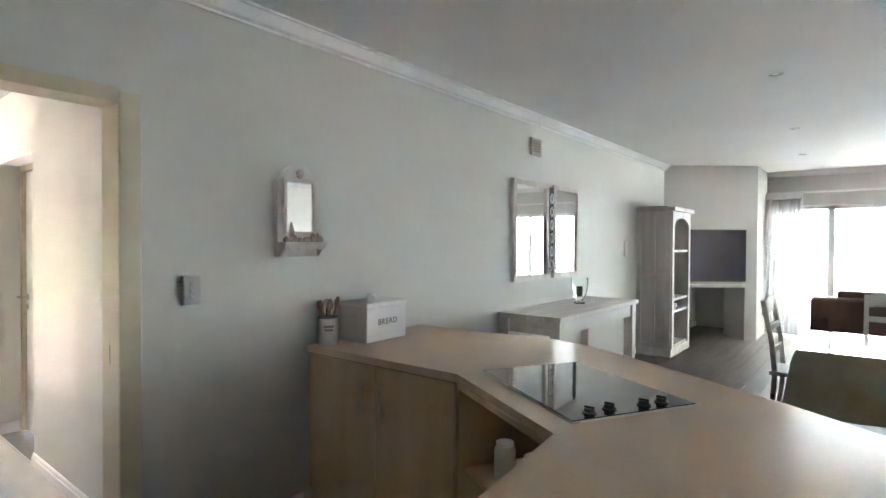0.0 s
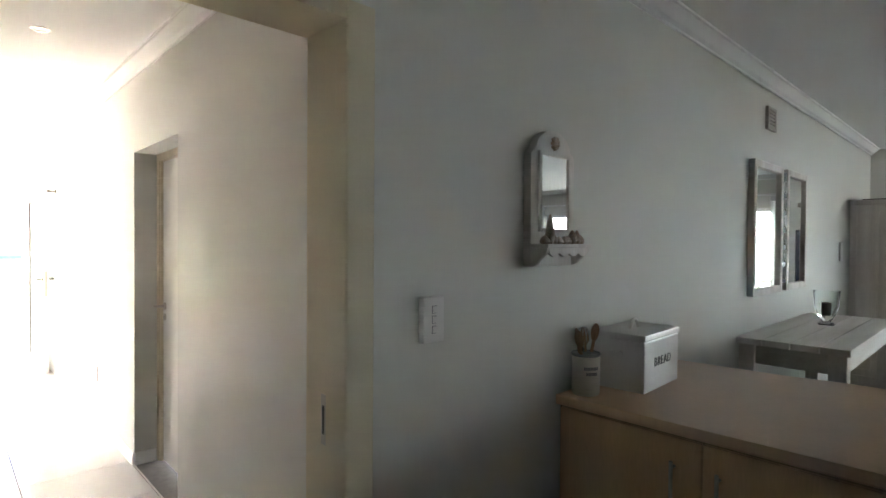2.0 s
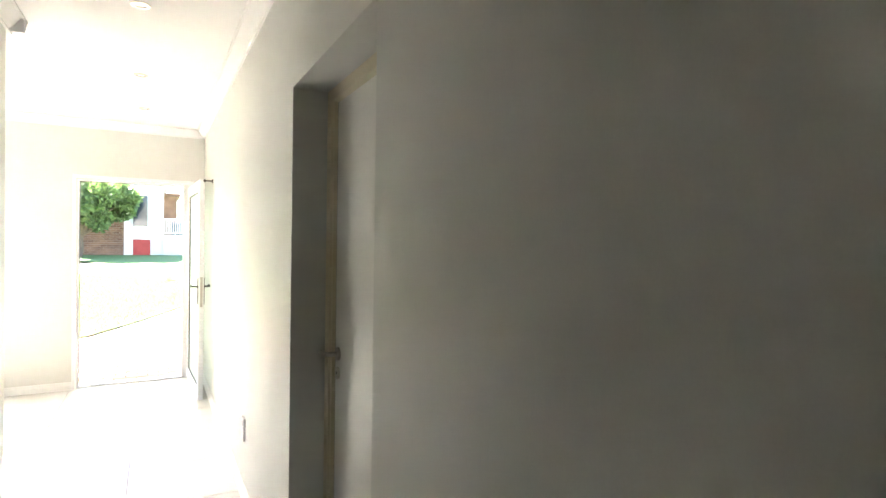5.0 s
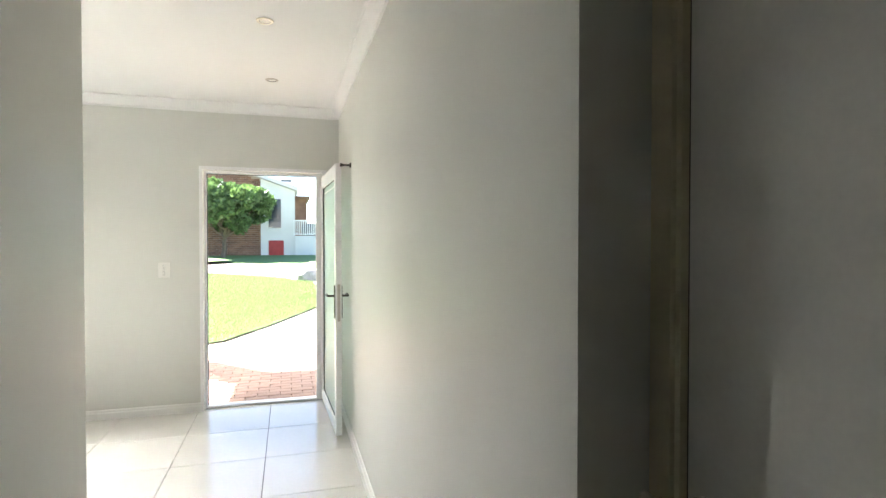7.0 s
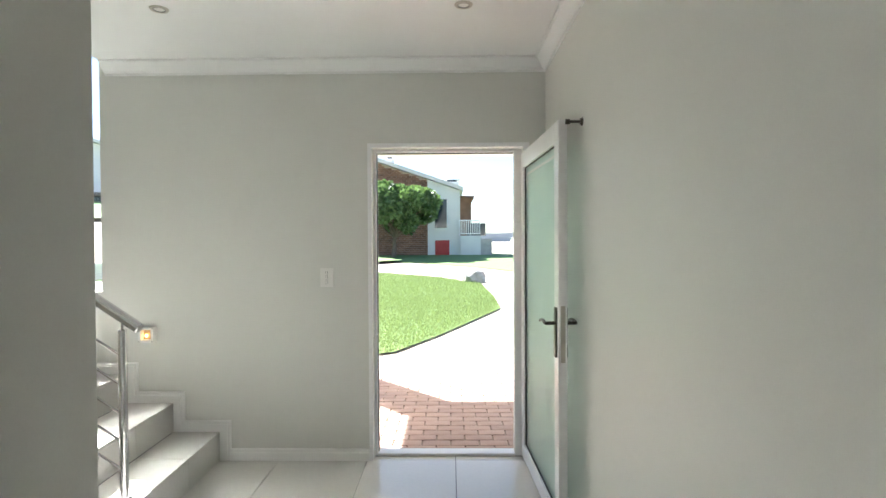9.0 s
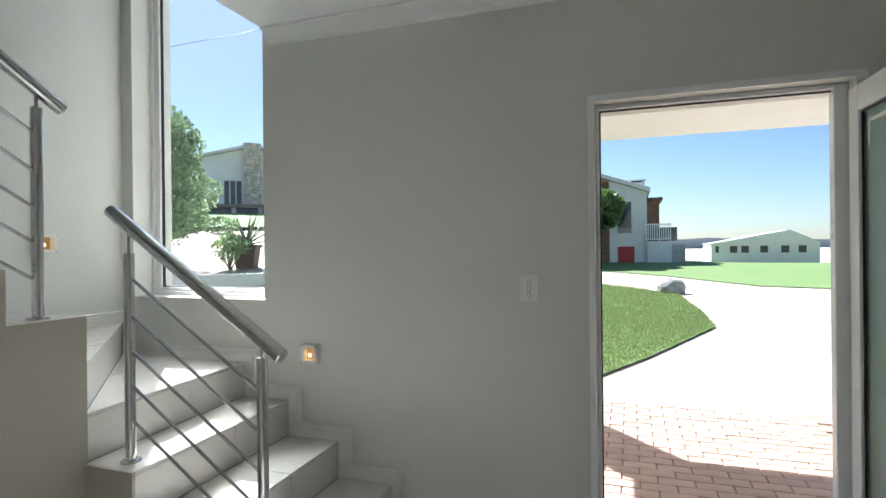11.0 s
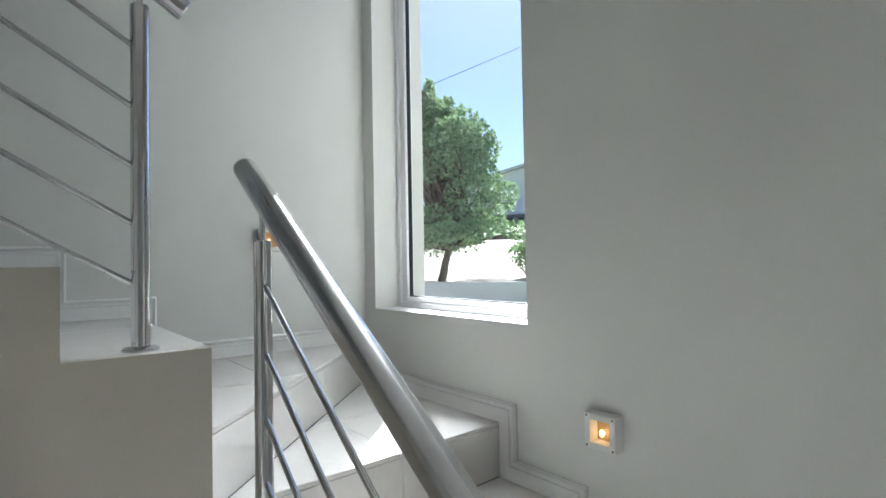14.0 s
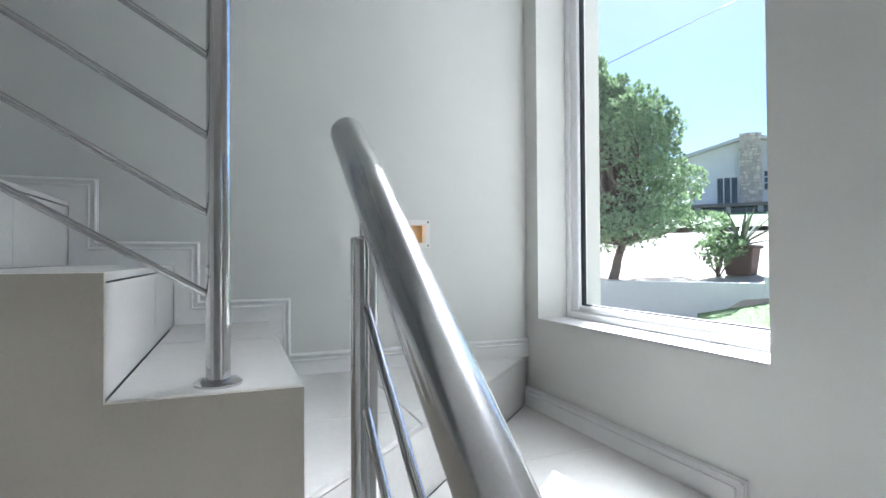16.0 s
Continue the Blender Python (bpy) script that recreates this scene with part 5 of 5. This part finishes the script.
def blades(poly, count, lo, hi, h):
    made = 0
    while made < count:
        x, y = rnd.uniform(lo[0], hi[0]), rnd.uniform(lo[1], hi[1])
        if not inside(x, y, poly):
            continue
        z = ground_z(x, y) + 0.028
        a = rnd.uniform(0, 6.28)
        w, hh = 0.006 + 0.006 * rnd.random(), h * rnd.uniform(0.5, 1.3)
        lx, ly = rnd.uniform(-0.6, 0.6) * hh, rnd.uniform(-0.6, 0.6) * hh
        i = len(verts)
        verts.extend([(x - w * math.cos(a), y - w * math.sin(a), z), (x + w * math.cos(a), y + w * math.sin(a), z), (x + lx, y + ly, z + hh)])
        faces.append((i, i + 1, i + 2))
        made += 1


blades(LAWN1, 26000, (-0.6, 12.3), (2.7, 20.0), 0.05)
blades(LAWN1, 30000, (-2.2, 20.0), (2.7, 29.0), 0.06)
blades([(-5.6, 13.94), (-5.15, 14.3), (-4.2, 15.0), (-3.0, 15.6), (-1.8, 13.5), (-1.2, 10.5), (-1.5, 9.75), (-3.6, 11.3), (-4.9, 13.2)], 12000, (-5.2, 9.7), (-1.2, 15.6), 0.05)
me = bpy.data.meshes.new("grass")
me.from_pydata(verts, [], faces)
me.materials.append(BLADE)
tagged(new("grass", me), "short green grass blades on the lawns", "grass", kind="stuff")

# threshold, porch canopy, pillar
bm = bmesh.new()
box(bm, 0.93, EY + 0.15, -0.15, 1.955, EY + 0.215, FZ - 0.004)
setting("threshold", bm, TRIM, "white threshold slab outside the front door", "threshold")
porch = thing("porch_canopy", "white plastered porch canopy over the entrance", "canopy", kind="structure")
# Eave slab added out of view to cut high sun through the stair window.
part("eave", bx(-7.0, EY + 0.31, 4.9, 3.6, 10.5, 5.1), RENDERW, porch)
part("slab", bx(-0.84, EY + 0.31, 2.55, 3.96, 12.69, 2.85), RENDERW, porch)
for x in (-0.88, 3.52):
    part("pillar", bx(x, 12.29, -0.2, x + 0.4, 12.69, 2.55), RENDERW, porch)

# ---- trees and plants ----
def leaves(bm, centres, count, size, rnd, flat=0.5):
    """Small pointed leaves on lumps of a crown: (centre, radii)."""
    for _ in range(count):
        c, r = rnd.choice(centres)
        while True:
            p = Vector((rnd.uniform(-1, 1), rnd.uniform(-1, 1), rnd.uniform(-1, 1)))
            if 0.25 < p.length < 1:
                break
        p = p.normalized() * (p.length ** 0.45)
        o = Vector((c[0] + p.x * r[0], c[1] + p.y * r[1], c[2] + p.z * r[2]))
        d = (p + Vector((rnd.uniform(-1, 1), rnd.uniform(-1, 1), rnd.uniform(-0.4, 1)))).normalized()
        sd_ = d.orthogonal().normalized()
        sd_.rotate(Matrix.Rotation(rnd.uniform(0, 6.28), 3, d))
        L_ = size * rnd.uniform(0.6, 1.3)
        w = L_ * 0.36
        v = [bm.verts.new(o), bm.verts.new(o + d * L_ * 0.5 + sd_ * w), bm.verts.new(o + d * L_), bm.verts.new(o + d * L_ * 0.5 - sd_ * w)]
        bm.faces.new(v)


def limb(bm, p, q, r0, r1, rnd, bend=0.12, n=5):
    p, q = Vector(p), Vector(q)
    prev, rp = p, r0
    for k in range(1, n + 1):
        t = k / n
        c = p.lerp(q, t) + Vector((rnd.uniform(-1, 1), rnd.uniform(-1, 1), 0)) * bend * (q - p).length * 0.25 * (t < 1)
        r = r0 + (r1 - r0) * t
        tube(bm, prev, c, rp, 8, r, caps=False)
        prev, rp = c, r


def tree(name, label, base, lumps, trunk_top, r0, count, size, leafmat, seed):
    rnd = random.Random(seed)
    t = thing(name, label, "tree", pose(*base))
    bm = bmesh.new()
    limb(bm, (0, 0, -0.1), trunk_top, r0, r0 * 0.7, rnd)
    for c, r in lumps:
        limb(bm, trunk_top, c, r0 * 0.5, r0 * 0.08, rnd, 0.3)
    part("trunk", bm, BARK, t, smooth=True)
    bm = bmesh.new()
    leaves(bm, lumps, count, size, rnd)
    part("crown", bm, leafmat, t)
    return t


rnd = random.Random(21)
lumps = []
for k in range(34):
    a, u = rnd.uniform(0, 6.28), rnd.random()
    rr = 2.15 * math.sqrt(u)
    lumps.append(((0.25 + rr * math.cos(a), rr * math.sin(a) * 0.9, 3.1 + rnd.uniform(-1.0, 1.1) * (1.15 - u * 0.75)), (rnd.uniform(0.5, 0.8), rnd.uniform(0.5, 0.8), rnd.uniform(0.4, 0.6))))
tree("tree", "round dense green tree on the lawn beside the brick house", (-2.15, 39.0, ground_z(-2.15, 39.0)), lumps, (0.15, 0, 1.25), 0.16, 24000, 0.24, LEAF, 5)
lumps = []
for k in range(74):
    a, u = rnd.uniform(0, 6.28), rnd.random()
    h = rnd.random()
    rr = (0.75 + 2.6 * h if h < 0.32 else 1.58 - 1.35 * (h - 0.32)) * math.sqrt(u)
    lumps.append(((rr * math.cos(a) - 0.05, rr * math.sin(a) - 0.1, 0.68 + 2.05 * h), (rnd.uniform(0.2, 0.46), rnd.uniform(0.2, 0.46), rnd.uniform(0.18, 0.4))))
for k in range(44):
    a, q = rnd.uniform(0, 6.28), rnd.random()
    lumps.append(((1.25 * q * math.cos(a) - 0.15, 1.25 * q * math.sin(a) - 0.15, 2.95 - 0.9 * q + 0.35 * rnd.random()), (0.09, 0.09, 0.34)))
for k in range(10):
    a = rnd.uniform(0, 6.28)
    lumps.append(((1.35 * math.cos(a), 1.35 * math.sin(a), rnd.uniform(0.75, 1.1)), (0.3, 0.3, 0.14)))
tx, ty = -7.0, 13.65
tree("tree", "bushy green milkwood tree behind the low white wall", (tx, ty, ground_z(tx, ty)), lumps, (0.1, 0.12, 0.55), 0.08, 52000, 0.06, LEAFB, 9)

lw = thing("garden_wall", "low white plastered retaining wall", "garden wall")
for a0, a1, ztop in ((-6.0, 0.3, 0.995), (0.3, 5.0, 1.08)):
    bm = bmesh.new()
    q = [W0 + WD * a0 - WN * 0.1, W0 + WD * a1 - WN * 0.1, W0 + WD * a1 + WN * 0.1, W0 + WD * a0 + WN * 0.1]
    prism(bm, [(p.x, p.y) for p in q], 0.0, ztop)
    part("wall_section", bm, RENDERW, lw, bevel=0.012)

px_, py_ = -6.02, 15.28
pz = ground_z(px_, py_) + 0.0
potp = thing("potted_aloe", "spiky aloe in a square dark clay pot", "potted plant", pose(px_, py_, pz, 0, 0, 25))
bm = bmesh.new()
v = box(bm, -0.22, -0.22, 0, 0.22, 0.22, 0.42)
for w in v[:4]:
    w.co.x *= 0.78
    w.co.y *= 0.78
part("pot", bm, POT, potp, bevel=0.012)
part("rim", bx(-0.25, -0.25, 0.40, 0.25, 0.25, 0.45), POT, potp, bevel=0.01)
for k in range(22):
    a = k * 2.399
    el = 0.25 + 0.95 * (k / 22)
    Ln = 0.95 - 0.2 * (k / 22)
    bm = bmesh.new()
    prev = None
    for j in range(6):
        t = j / 5
        rr = Ln * t
        c = Vector((math.cos(a) * math.cos(el) * rr, math.sin(a) * math.cos(el) * rr, 0.45 + math.sin(el) * rr - 0.12 * t * t * math.cos(el)))
        w = 0.045 * (1 - t) + 0.002
        sdv = Vector((-math.sin(a), math.cos(a), 0))
        ring = [bm.verts.new(c + sdv * w), bm.verts.new(c - Vector((0, 0, w * 0.5))), bm.verts.new(c - sdv * w), bm.verts.new(c + Vector((0, 0, w * 0.12)))]
        if prev:
            for i in range(4):
                m_ = (i + 1) % 4
                bm.faces.new((prev[i], prev[m_], ring[m_], ring[i]))
        prev = ring
    part("leaf", bm, ALOE, potp)
shr = thing("shrub", "small pale green shrub beside the potted aloe", "shrub", pose(px_ - 0.13, py_ - 0.33, ground_z(px_ - 0.13, py_ - 0.33)))
bm = bmesh.new()
rnd2 = random.Random(33)
lump2 = [((rnd2.uniform(-0.3, 0.3), rnd2.uniform(-0.25, 0.25), rnd2.uniform(0.15, 0.55)), (0.16, 0.16, 0.13)) for _ in range(9)]
for c, r in lump2:
    limb(bm, (0, 0, -0.05), c, 0.015, 0.004, rnd2)
part("stems", bm, BARK, shr)
bm = bmesh.new()
leaves(bm, lump2, 1500, 0.06, rnd2)
part("foliage", bm, LEAFB, shr)

rk = thing("rock", "pale grey boulder at the lawn's edge", "rock", pose(2.35, 24.9, ground_z(2.3, 24.9)))
bm = bmesh.new()
bmesh.ops.create_icosphere(bm, subdivisions=3, radius=1.0)
for v in bm.verts:
    f = 1 + 0.3 * noise.noise(v.co * 1.7) + 0.12 * noise.noise(v.co * 4)
    v.co = Vector((v.co.x * 0.42 * f, v.co.y * 0.3 * f, max(-0.05, v.co.z * 0.34 * f + 0.12)))
part("stone", bm, ROCK, rk)

# ---- neighbouring brick and white house ----
HY, GZ = 42.0, 0.3
nh = thing("house", "neighbouring house of brown brick and white render, red hatch", "house")
bm = bmesh.new()
for a in (((-13, HY), (-0.1, HY), (-0.1, HY + 9), (-13, HY + 9)),):
    prism(bm, a, GZ - 0.4, 4.6)
part("core", bm, MORTAR, nh)


def gable(bm, x0, x1, y0, y1, z0, line):
    """A wall slab whose top follows line(x)."""
    lo = [bm.verts.new(p) for p in ((x0, y0, z0), (x1, y0, z0), (x1, y1, z0), (x0, y1, z0))]
    hi = [bm.verts.new(p) for p in ((x0, y0, line(x0)), (x1, y0, line(x1)), (x1, y1, line(x1)), (x0, y1, line(x0)))]
    for k in range(4):
        j = (k + 1) % 4
        bm.faces.new((lo[k], lo[j], hi[j], hi[k]))
    bm.faces.new(hi)
    bm.faces.new(lo[::-1])


def roofline(x):
    return 6.65 - 0.346 * (x + 3.24) if x > -5 else 7.26 + 0.346 * (x + 5)


bm = bmesh.new()
gable(bm, -5.0, -0.1, HY + 0.02, HY + 8, 4.6, roofline)
gable(bm, -13, -5.0, HY + 0.02, HY + 8, 4.6, roofline)
part("gable_core", bm, MORTAR, nh)
bm = bmesh.new()
gable(bm, -0.1, 2.11, HY - 0.03, HY + 8, GZ - 0.4, roofline)
part("wall", bm, RENDERW, nh, "white rendered end wall")
bm = bmesh.new()
for x0, x1 in ((-13.4, -5.0), (-5.0, 2.3)):
    v = []
    for y in (HY - 0.5, HY + 8.5):
        for x in (x0, x1):
            for dz in (0.02, 0.27):
                v.append(bm.verts.new((x, y, roofline(x) + dz)))
    for f in ((0, 1, 3, 2), (4, 6, 7, 5), (0, 4, 5, 1), (2, 3, 7, 6), (1, 5, 7, 3), (0, 2, 6, 4)):
        bm.faces.new([v[i] for i in f])
part("roof", bm, ROOF, nh)
for x0, x1, zt in ((1.07, 2.05, 5.62), (-3.2, -2.6, 7.3)):
    c = part("chimney", bx(x0, HY + 2, 4.0, x1, HY + 3, zt), RENDERG, nh, bevel=0.02, segs=1)
    part("cap", bx(x0 - 0.06, HY + 1.94, zt + 0.12, x1 + 0.06, HY + 3.06, zt + 0.2), RENDERG, c)
    part("flue", bx(x0 + 0.15, HY + 2.1, zt, x1 - 0.15, HY + 2.9, zt + 0.12), PANE, c)


def far_window(parent, u0, u1, z0, z1, y, cols=1, m=None, mat=PANE):
    w = part("window", bx(u0 - 0.07, y - 0.05, z0 - 0.07, u1 + 0.07, y, z1 + 0.07), RENDERW, parent, at=m)
    n = (u1 - u0) / cols
    for k in range(cols):
        part("pane", bx(u0 + k * n + 0.04, y - 0.075, z0 + 0.03, u0 + (k + 1) * n - 0.04, y - 0.052, z1 - 0.03), mat, w)
    return w


far_window(nh, 0.36, 1.24, 2.23, 4.23, HY - 0.03)
part("hatch", bx(0.4, HY - 0.09, GZ + 0.02, 1.37, HY - 0.03, 1.42), REDD, nh, "red painted hatch door", bevel=0.01, segs=1)
part("terrace", bx(2.11, HY - 0.4, GZ - 0.5, 3.48, HY + 5, 1.73), RENDERW, nh)
part("brick_wall", bx(2.11, HY + 3.5, 1.73, 3.0, HY + 8, 4.55), BRICK, nh)
part("eave", bx(2.11, HY + 3.2, 4.5, 3.2, HY + 8.2, 4.7), BRICK, nh)
r0 = part("terrace_rail", bx(2.0, HY - 0.38, 2.72, 3.46, HY - 0.32, 2.79), ALU, nh)
part("rail_bottom", bx(2.0, HY - 0.38, 1.82, 3.46, HY - 0.32, 1.88), ALU, r0)
for k in range(12):
    x = 2.02 + k * 0.125
    part("baluster", bx(x, HY - 0.37, 1.73 if k % 6 == 0 else 1.88, x + 0.05, HY - 0.33, 2.72), ALU, r0)
part("terrace_furniture", bx(2.6, HY + 1.0, 1.73, 3.9, HY + 1.8, 2.6), PANE, nh)
part("stone_wall", bx(3.48, HY - 0.2, GZ - 0.6, 4.25, HY + 3, 1.5), CONC, nh, bevel=0.02, segs=1)
# brick courses on the front
import_rnd = random.Random(2)
vb, fb = [], []
z = GZ - 0.3
row = 0
while z < 6.9:
    x = -6.2 + (0.17 if row % 2 else 0.0)
    while x < -0.12:
        x1 = min(x + 0.32, -0.1)
        if z + 0.13 < roofline((x + x1) / 2) - 0.05:
            y = HY - 0.02 - import_rnd.uniform(0, 0.015)
            i = len(vb)
            vb.extend([(x, y, z), (x1, y, z), (x1, y, z + 0.12), (x, y, z + 0.12), (x, HY + 0.02, z), (x1, HY + 0.02, z), (x1, HY + 0.02, z + 0.12), (x, HY + 0.02, z + 0.12)])
            fb.extend([(i, i + 1, i + 2, i + 3), (i, i + 4, i + 5, i + 1), (i + 1, i + 5, i + 6, i + 2), (i + 2, i + 6, i + 7, i + 3), (i + 3, i + 7, i + 4, i)])
        x += 0.335
    z += 0.135
    row += 1
me = bpy.data.meshes.new("brickwork")
me.from_pydata(vb, [], fb)
me.materials.append(BRICK)
bo = new("brickwork", me)
bo.parent = nh
tagged(bo, "brown face brickwork", kind="stuff")

# ---- far white building ----
fbd = thing("apartment_building", "distant white two-storey building", "building", pose(11.9, 90, -1.4))
part("wall", bx(0, 0, -3, 13, 9, 3.1), RENDERW, fbd)
bm = bmesh.new()
v = [bm.verts.new(p) for p in ((-0.2, -0.3, 3.1), (13.2, -0.3, 3.1), (9.5, -0.3, 4.9), (-0.2, 9.2, 3.1), (13.2, 9.2, 3.1), (9.5, 9.2, 4.9))]
for f in ((0, 1, 2), (3, 5, 4), (0, 2, 5, 3), (1, 4, 5, 2), (0, 3, 4, 1)):
    bm.faces.new([v[i] for i in f])
part("roof", bm, RENDERW, fbd)
for k, x in enumerate((0.5, 2.3, 3.7, 6.0, 8.5, 10.5)):
    far_window(fbd, x, x + (0.5 if k == 0 else 1.0), 1.8, 2.8, 0.0)
    far_window(fbd, x + 0.1, x + 0.7, -0.6, 0.2, 0.0)

# ---- house on the rise with the stone chimney ----
hm = Matrix.Translation((-26.35, 40.8, 0)) @ Matrix.Rotation(math.atan2(0.65, 0.76), 4, "Z")
hh = thing("house", "grey gabled house with a field stone chimney and deck", "house", hm)


def gline(x):
    return 9.35 - 0.27 * abs(x)


bm = bmesh.new()
gable(bm, -6.5, 0.0, 0, 8, 3.6, gline)
gable(bm, 0.0, 8.0, 0, 8, 3.6, gline)
part("wall", bm, RENDERG, hh)
bm = bmesh.new()
for x0, x1 in ((-7.0, 0.0), (0.0, 8.5)):
    v = []
    for y in (-0.6, 8.5):
        for x in (x0, x1):
            for dz in (0.01, 0.22):
                v.append(bm.verts.new((x, y, gline(x) + dz)))
    for f in ((0, 1, 3, 2), (4, 6, 7, 5), (0, 4, 5, 1), (2, 3, 7, 6), (1, 5, 7, 3), (0, 2, 6, 4)):
        bm.faces.new([v[i] for i in f])
part("roof", bm, ROOF, hh)
stack = part("chimney", bx(-0.62, -0.75, 3.6, 0.62, 0.1, 9.5), MORTAR, hh)
rs = random.Random(17)
vb, fb = [], []
z = 4.4
while z < 9.4:
    x = -0.67
    h = rs.uniform(0.18, 0.34)
    while x < 0.63:
        w = rs.uniform(0.18, 0.42)
        x1 = min(x + w, 0.67)
        y = -0.78 - rs.uniform(0.0, 0.07)
        i = len(vb)
        j1, j2, j3, j4 = [rs.uniform(-0.03, 0.03) for _ in range(4)]
        front = [(x + 0.02 + j1, y, z + 0.02 + j2), (x1 - 0.02 + j3, y, z + 0.02 + j1), (x1 - 0.02 + j2, y, z + h - 0.02 + j4), (x + 0.02 + j4, y, z + h - 0.02 + j3)]
        vb.extend(front + [(a, -0.7, c) for a, b, c in front])
        fb.extend([(i, i + 1, i + 2, i + 3), (i, i + 4, i + 5, i + 1), (i + 1, i + 5, i + 6, i + 2), (i + 2, i + 6, i + 7, i + 3), (i + 3, i + 7, i + 4, i)])
        x = x1
    z += h
me = bpy.data.meshes.new("stonework")
me.from_pydata(vb, [], fb)
me.materials.append(STONE)
st_ = new("stonework", me)
st_.parent = stack
tagged(st_, "uneven field stones", kind="stuff")
far_window(hh, -2.05, -0.75, 4.75, 6.75, 0.0, 3)
w_ = far_window(hh, 0.78, 2.2, 5.75, 7.05, 0.0, 2)
for z in (6.2, 6.6):
    part("glazing_bar", bx(0.8, -0.09, z, 1.46, -0.07, z + 0.06), ALU, w_)
dk = part("deck", bx(-7, -3.0, 4.5, 8, 0, 4.72), DECK, hh)
for k in range(9):
    part("pier", bx(-6.9 + k * 1.8, -2.9, 3.2, -6.6 + k * 1.8, -2.6, 4.5), CONC, dk)
# Dark sheet behind the piers stands in for the shade under the deck.
part("deck_shade_sheet", bx(-6.9, -2.2, 3.2, 7.9, -2.1, 4.5), PANE, dk)

# ---- overhead cable, far land ----
p0, p1 = Vector((-14.9, 19.7, 7.8)), Vector((-12.4, 22.4, 9.2))
dv3 = (p1 - p0)
cab = thing("cable", "thin dark overhead cable", "cable", kind="structure")
part("wire", tb(p0 - dv3 * 3, p1 + dv3 * 4, 0.012, seg=6), BLACK, cab)
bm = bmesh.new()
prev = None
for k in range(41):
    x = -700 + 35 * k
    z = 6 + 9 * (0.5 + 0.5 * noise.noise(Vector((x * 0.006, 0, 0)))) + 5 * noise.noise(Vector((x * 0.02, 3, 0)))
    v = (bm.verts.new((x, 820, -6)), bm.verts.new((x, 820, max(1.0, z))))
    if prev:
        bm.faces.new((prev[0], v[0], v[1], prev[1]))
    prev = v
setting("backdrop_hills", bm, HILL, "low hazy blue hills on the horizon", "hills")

# ---- brick pavers before the door ----
paving = thing("pavement", "red clay brick paving under the porch", "paving", kind="structure")
part("bed", bx(0.25, EY + 0.22, -0.2, 2.65, 12.1, -0.093), PAVERJ, paving)
shared = None
row = 0
y = EY + 0.225
count = 0
while y < 11.95 and count < 300:
    x = 0.27 + (0.108 if row % 2 else 0.0)
    while x < 2.5:
        if shared is None:
            b0 = slab([(-0.104, -0.05), (0.104, -0.05), (0.104, 0.05), (-0.104, 0.05)], -0.05, 0.0, 0.005)
            o = part("brick", b0, PAVER, paving)
            shared = o.data
        else:
            o = new("brick", shared)
            o.parent = paving
        o.matrix_basis = pose(x + 0.105, y + 0.05, -0.082 + 0.004 * rnd.random(), rnd.uniform(-0.6, 0.6), rnd.uniform(-0.4, 0.4), rnd.uniform(-0.8, 0.8))
        count += 1
        x += 0.216
    y += 0.108
    row += 1
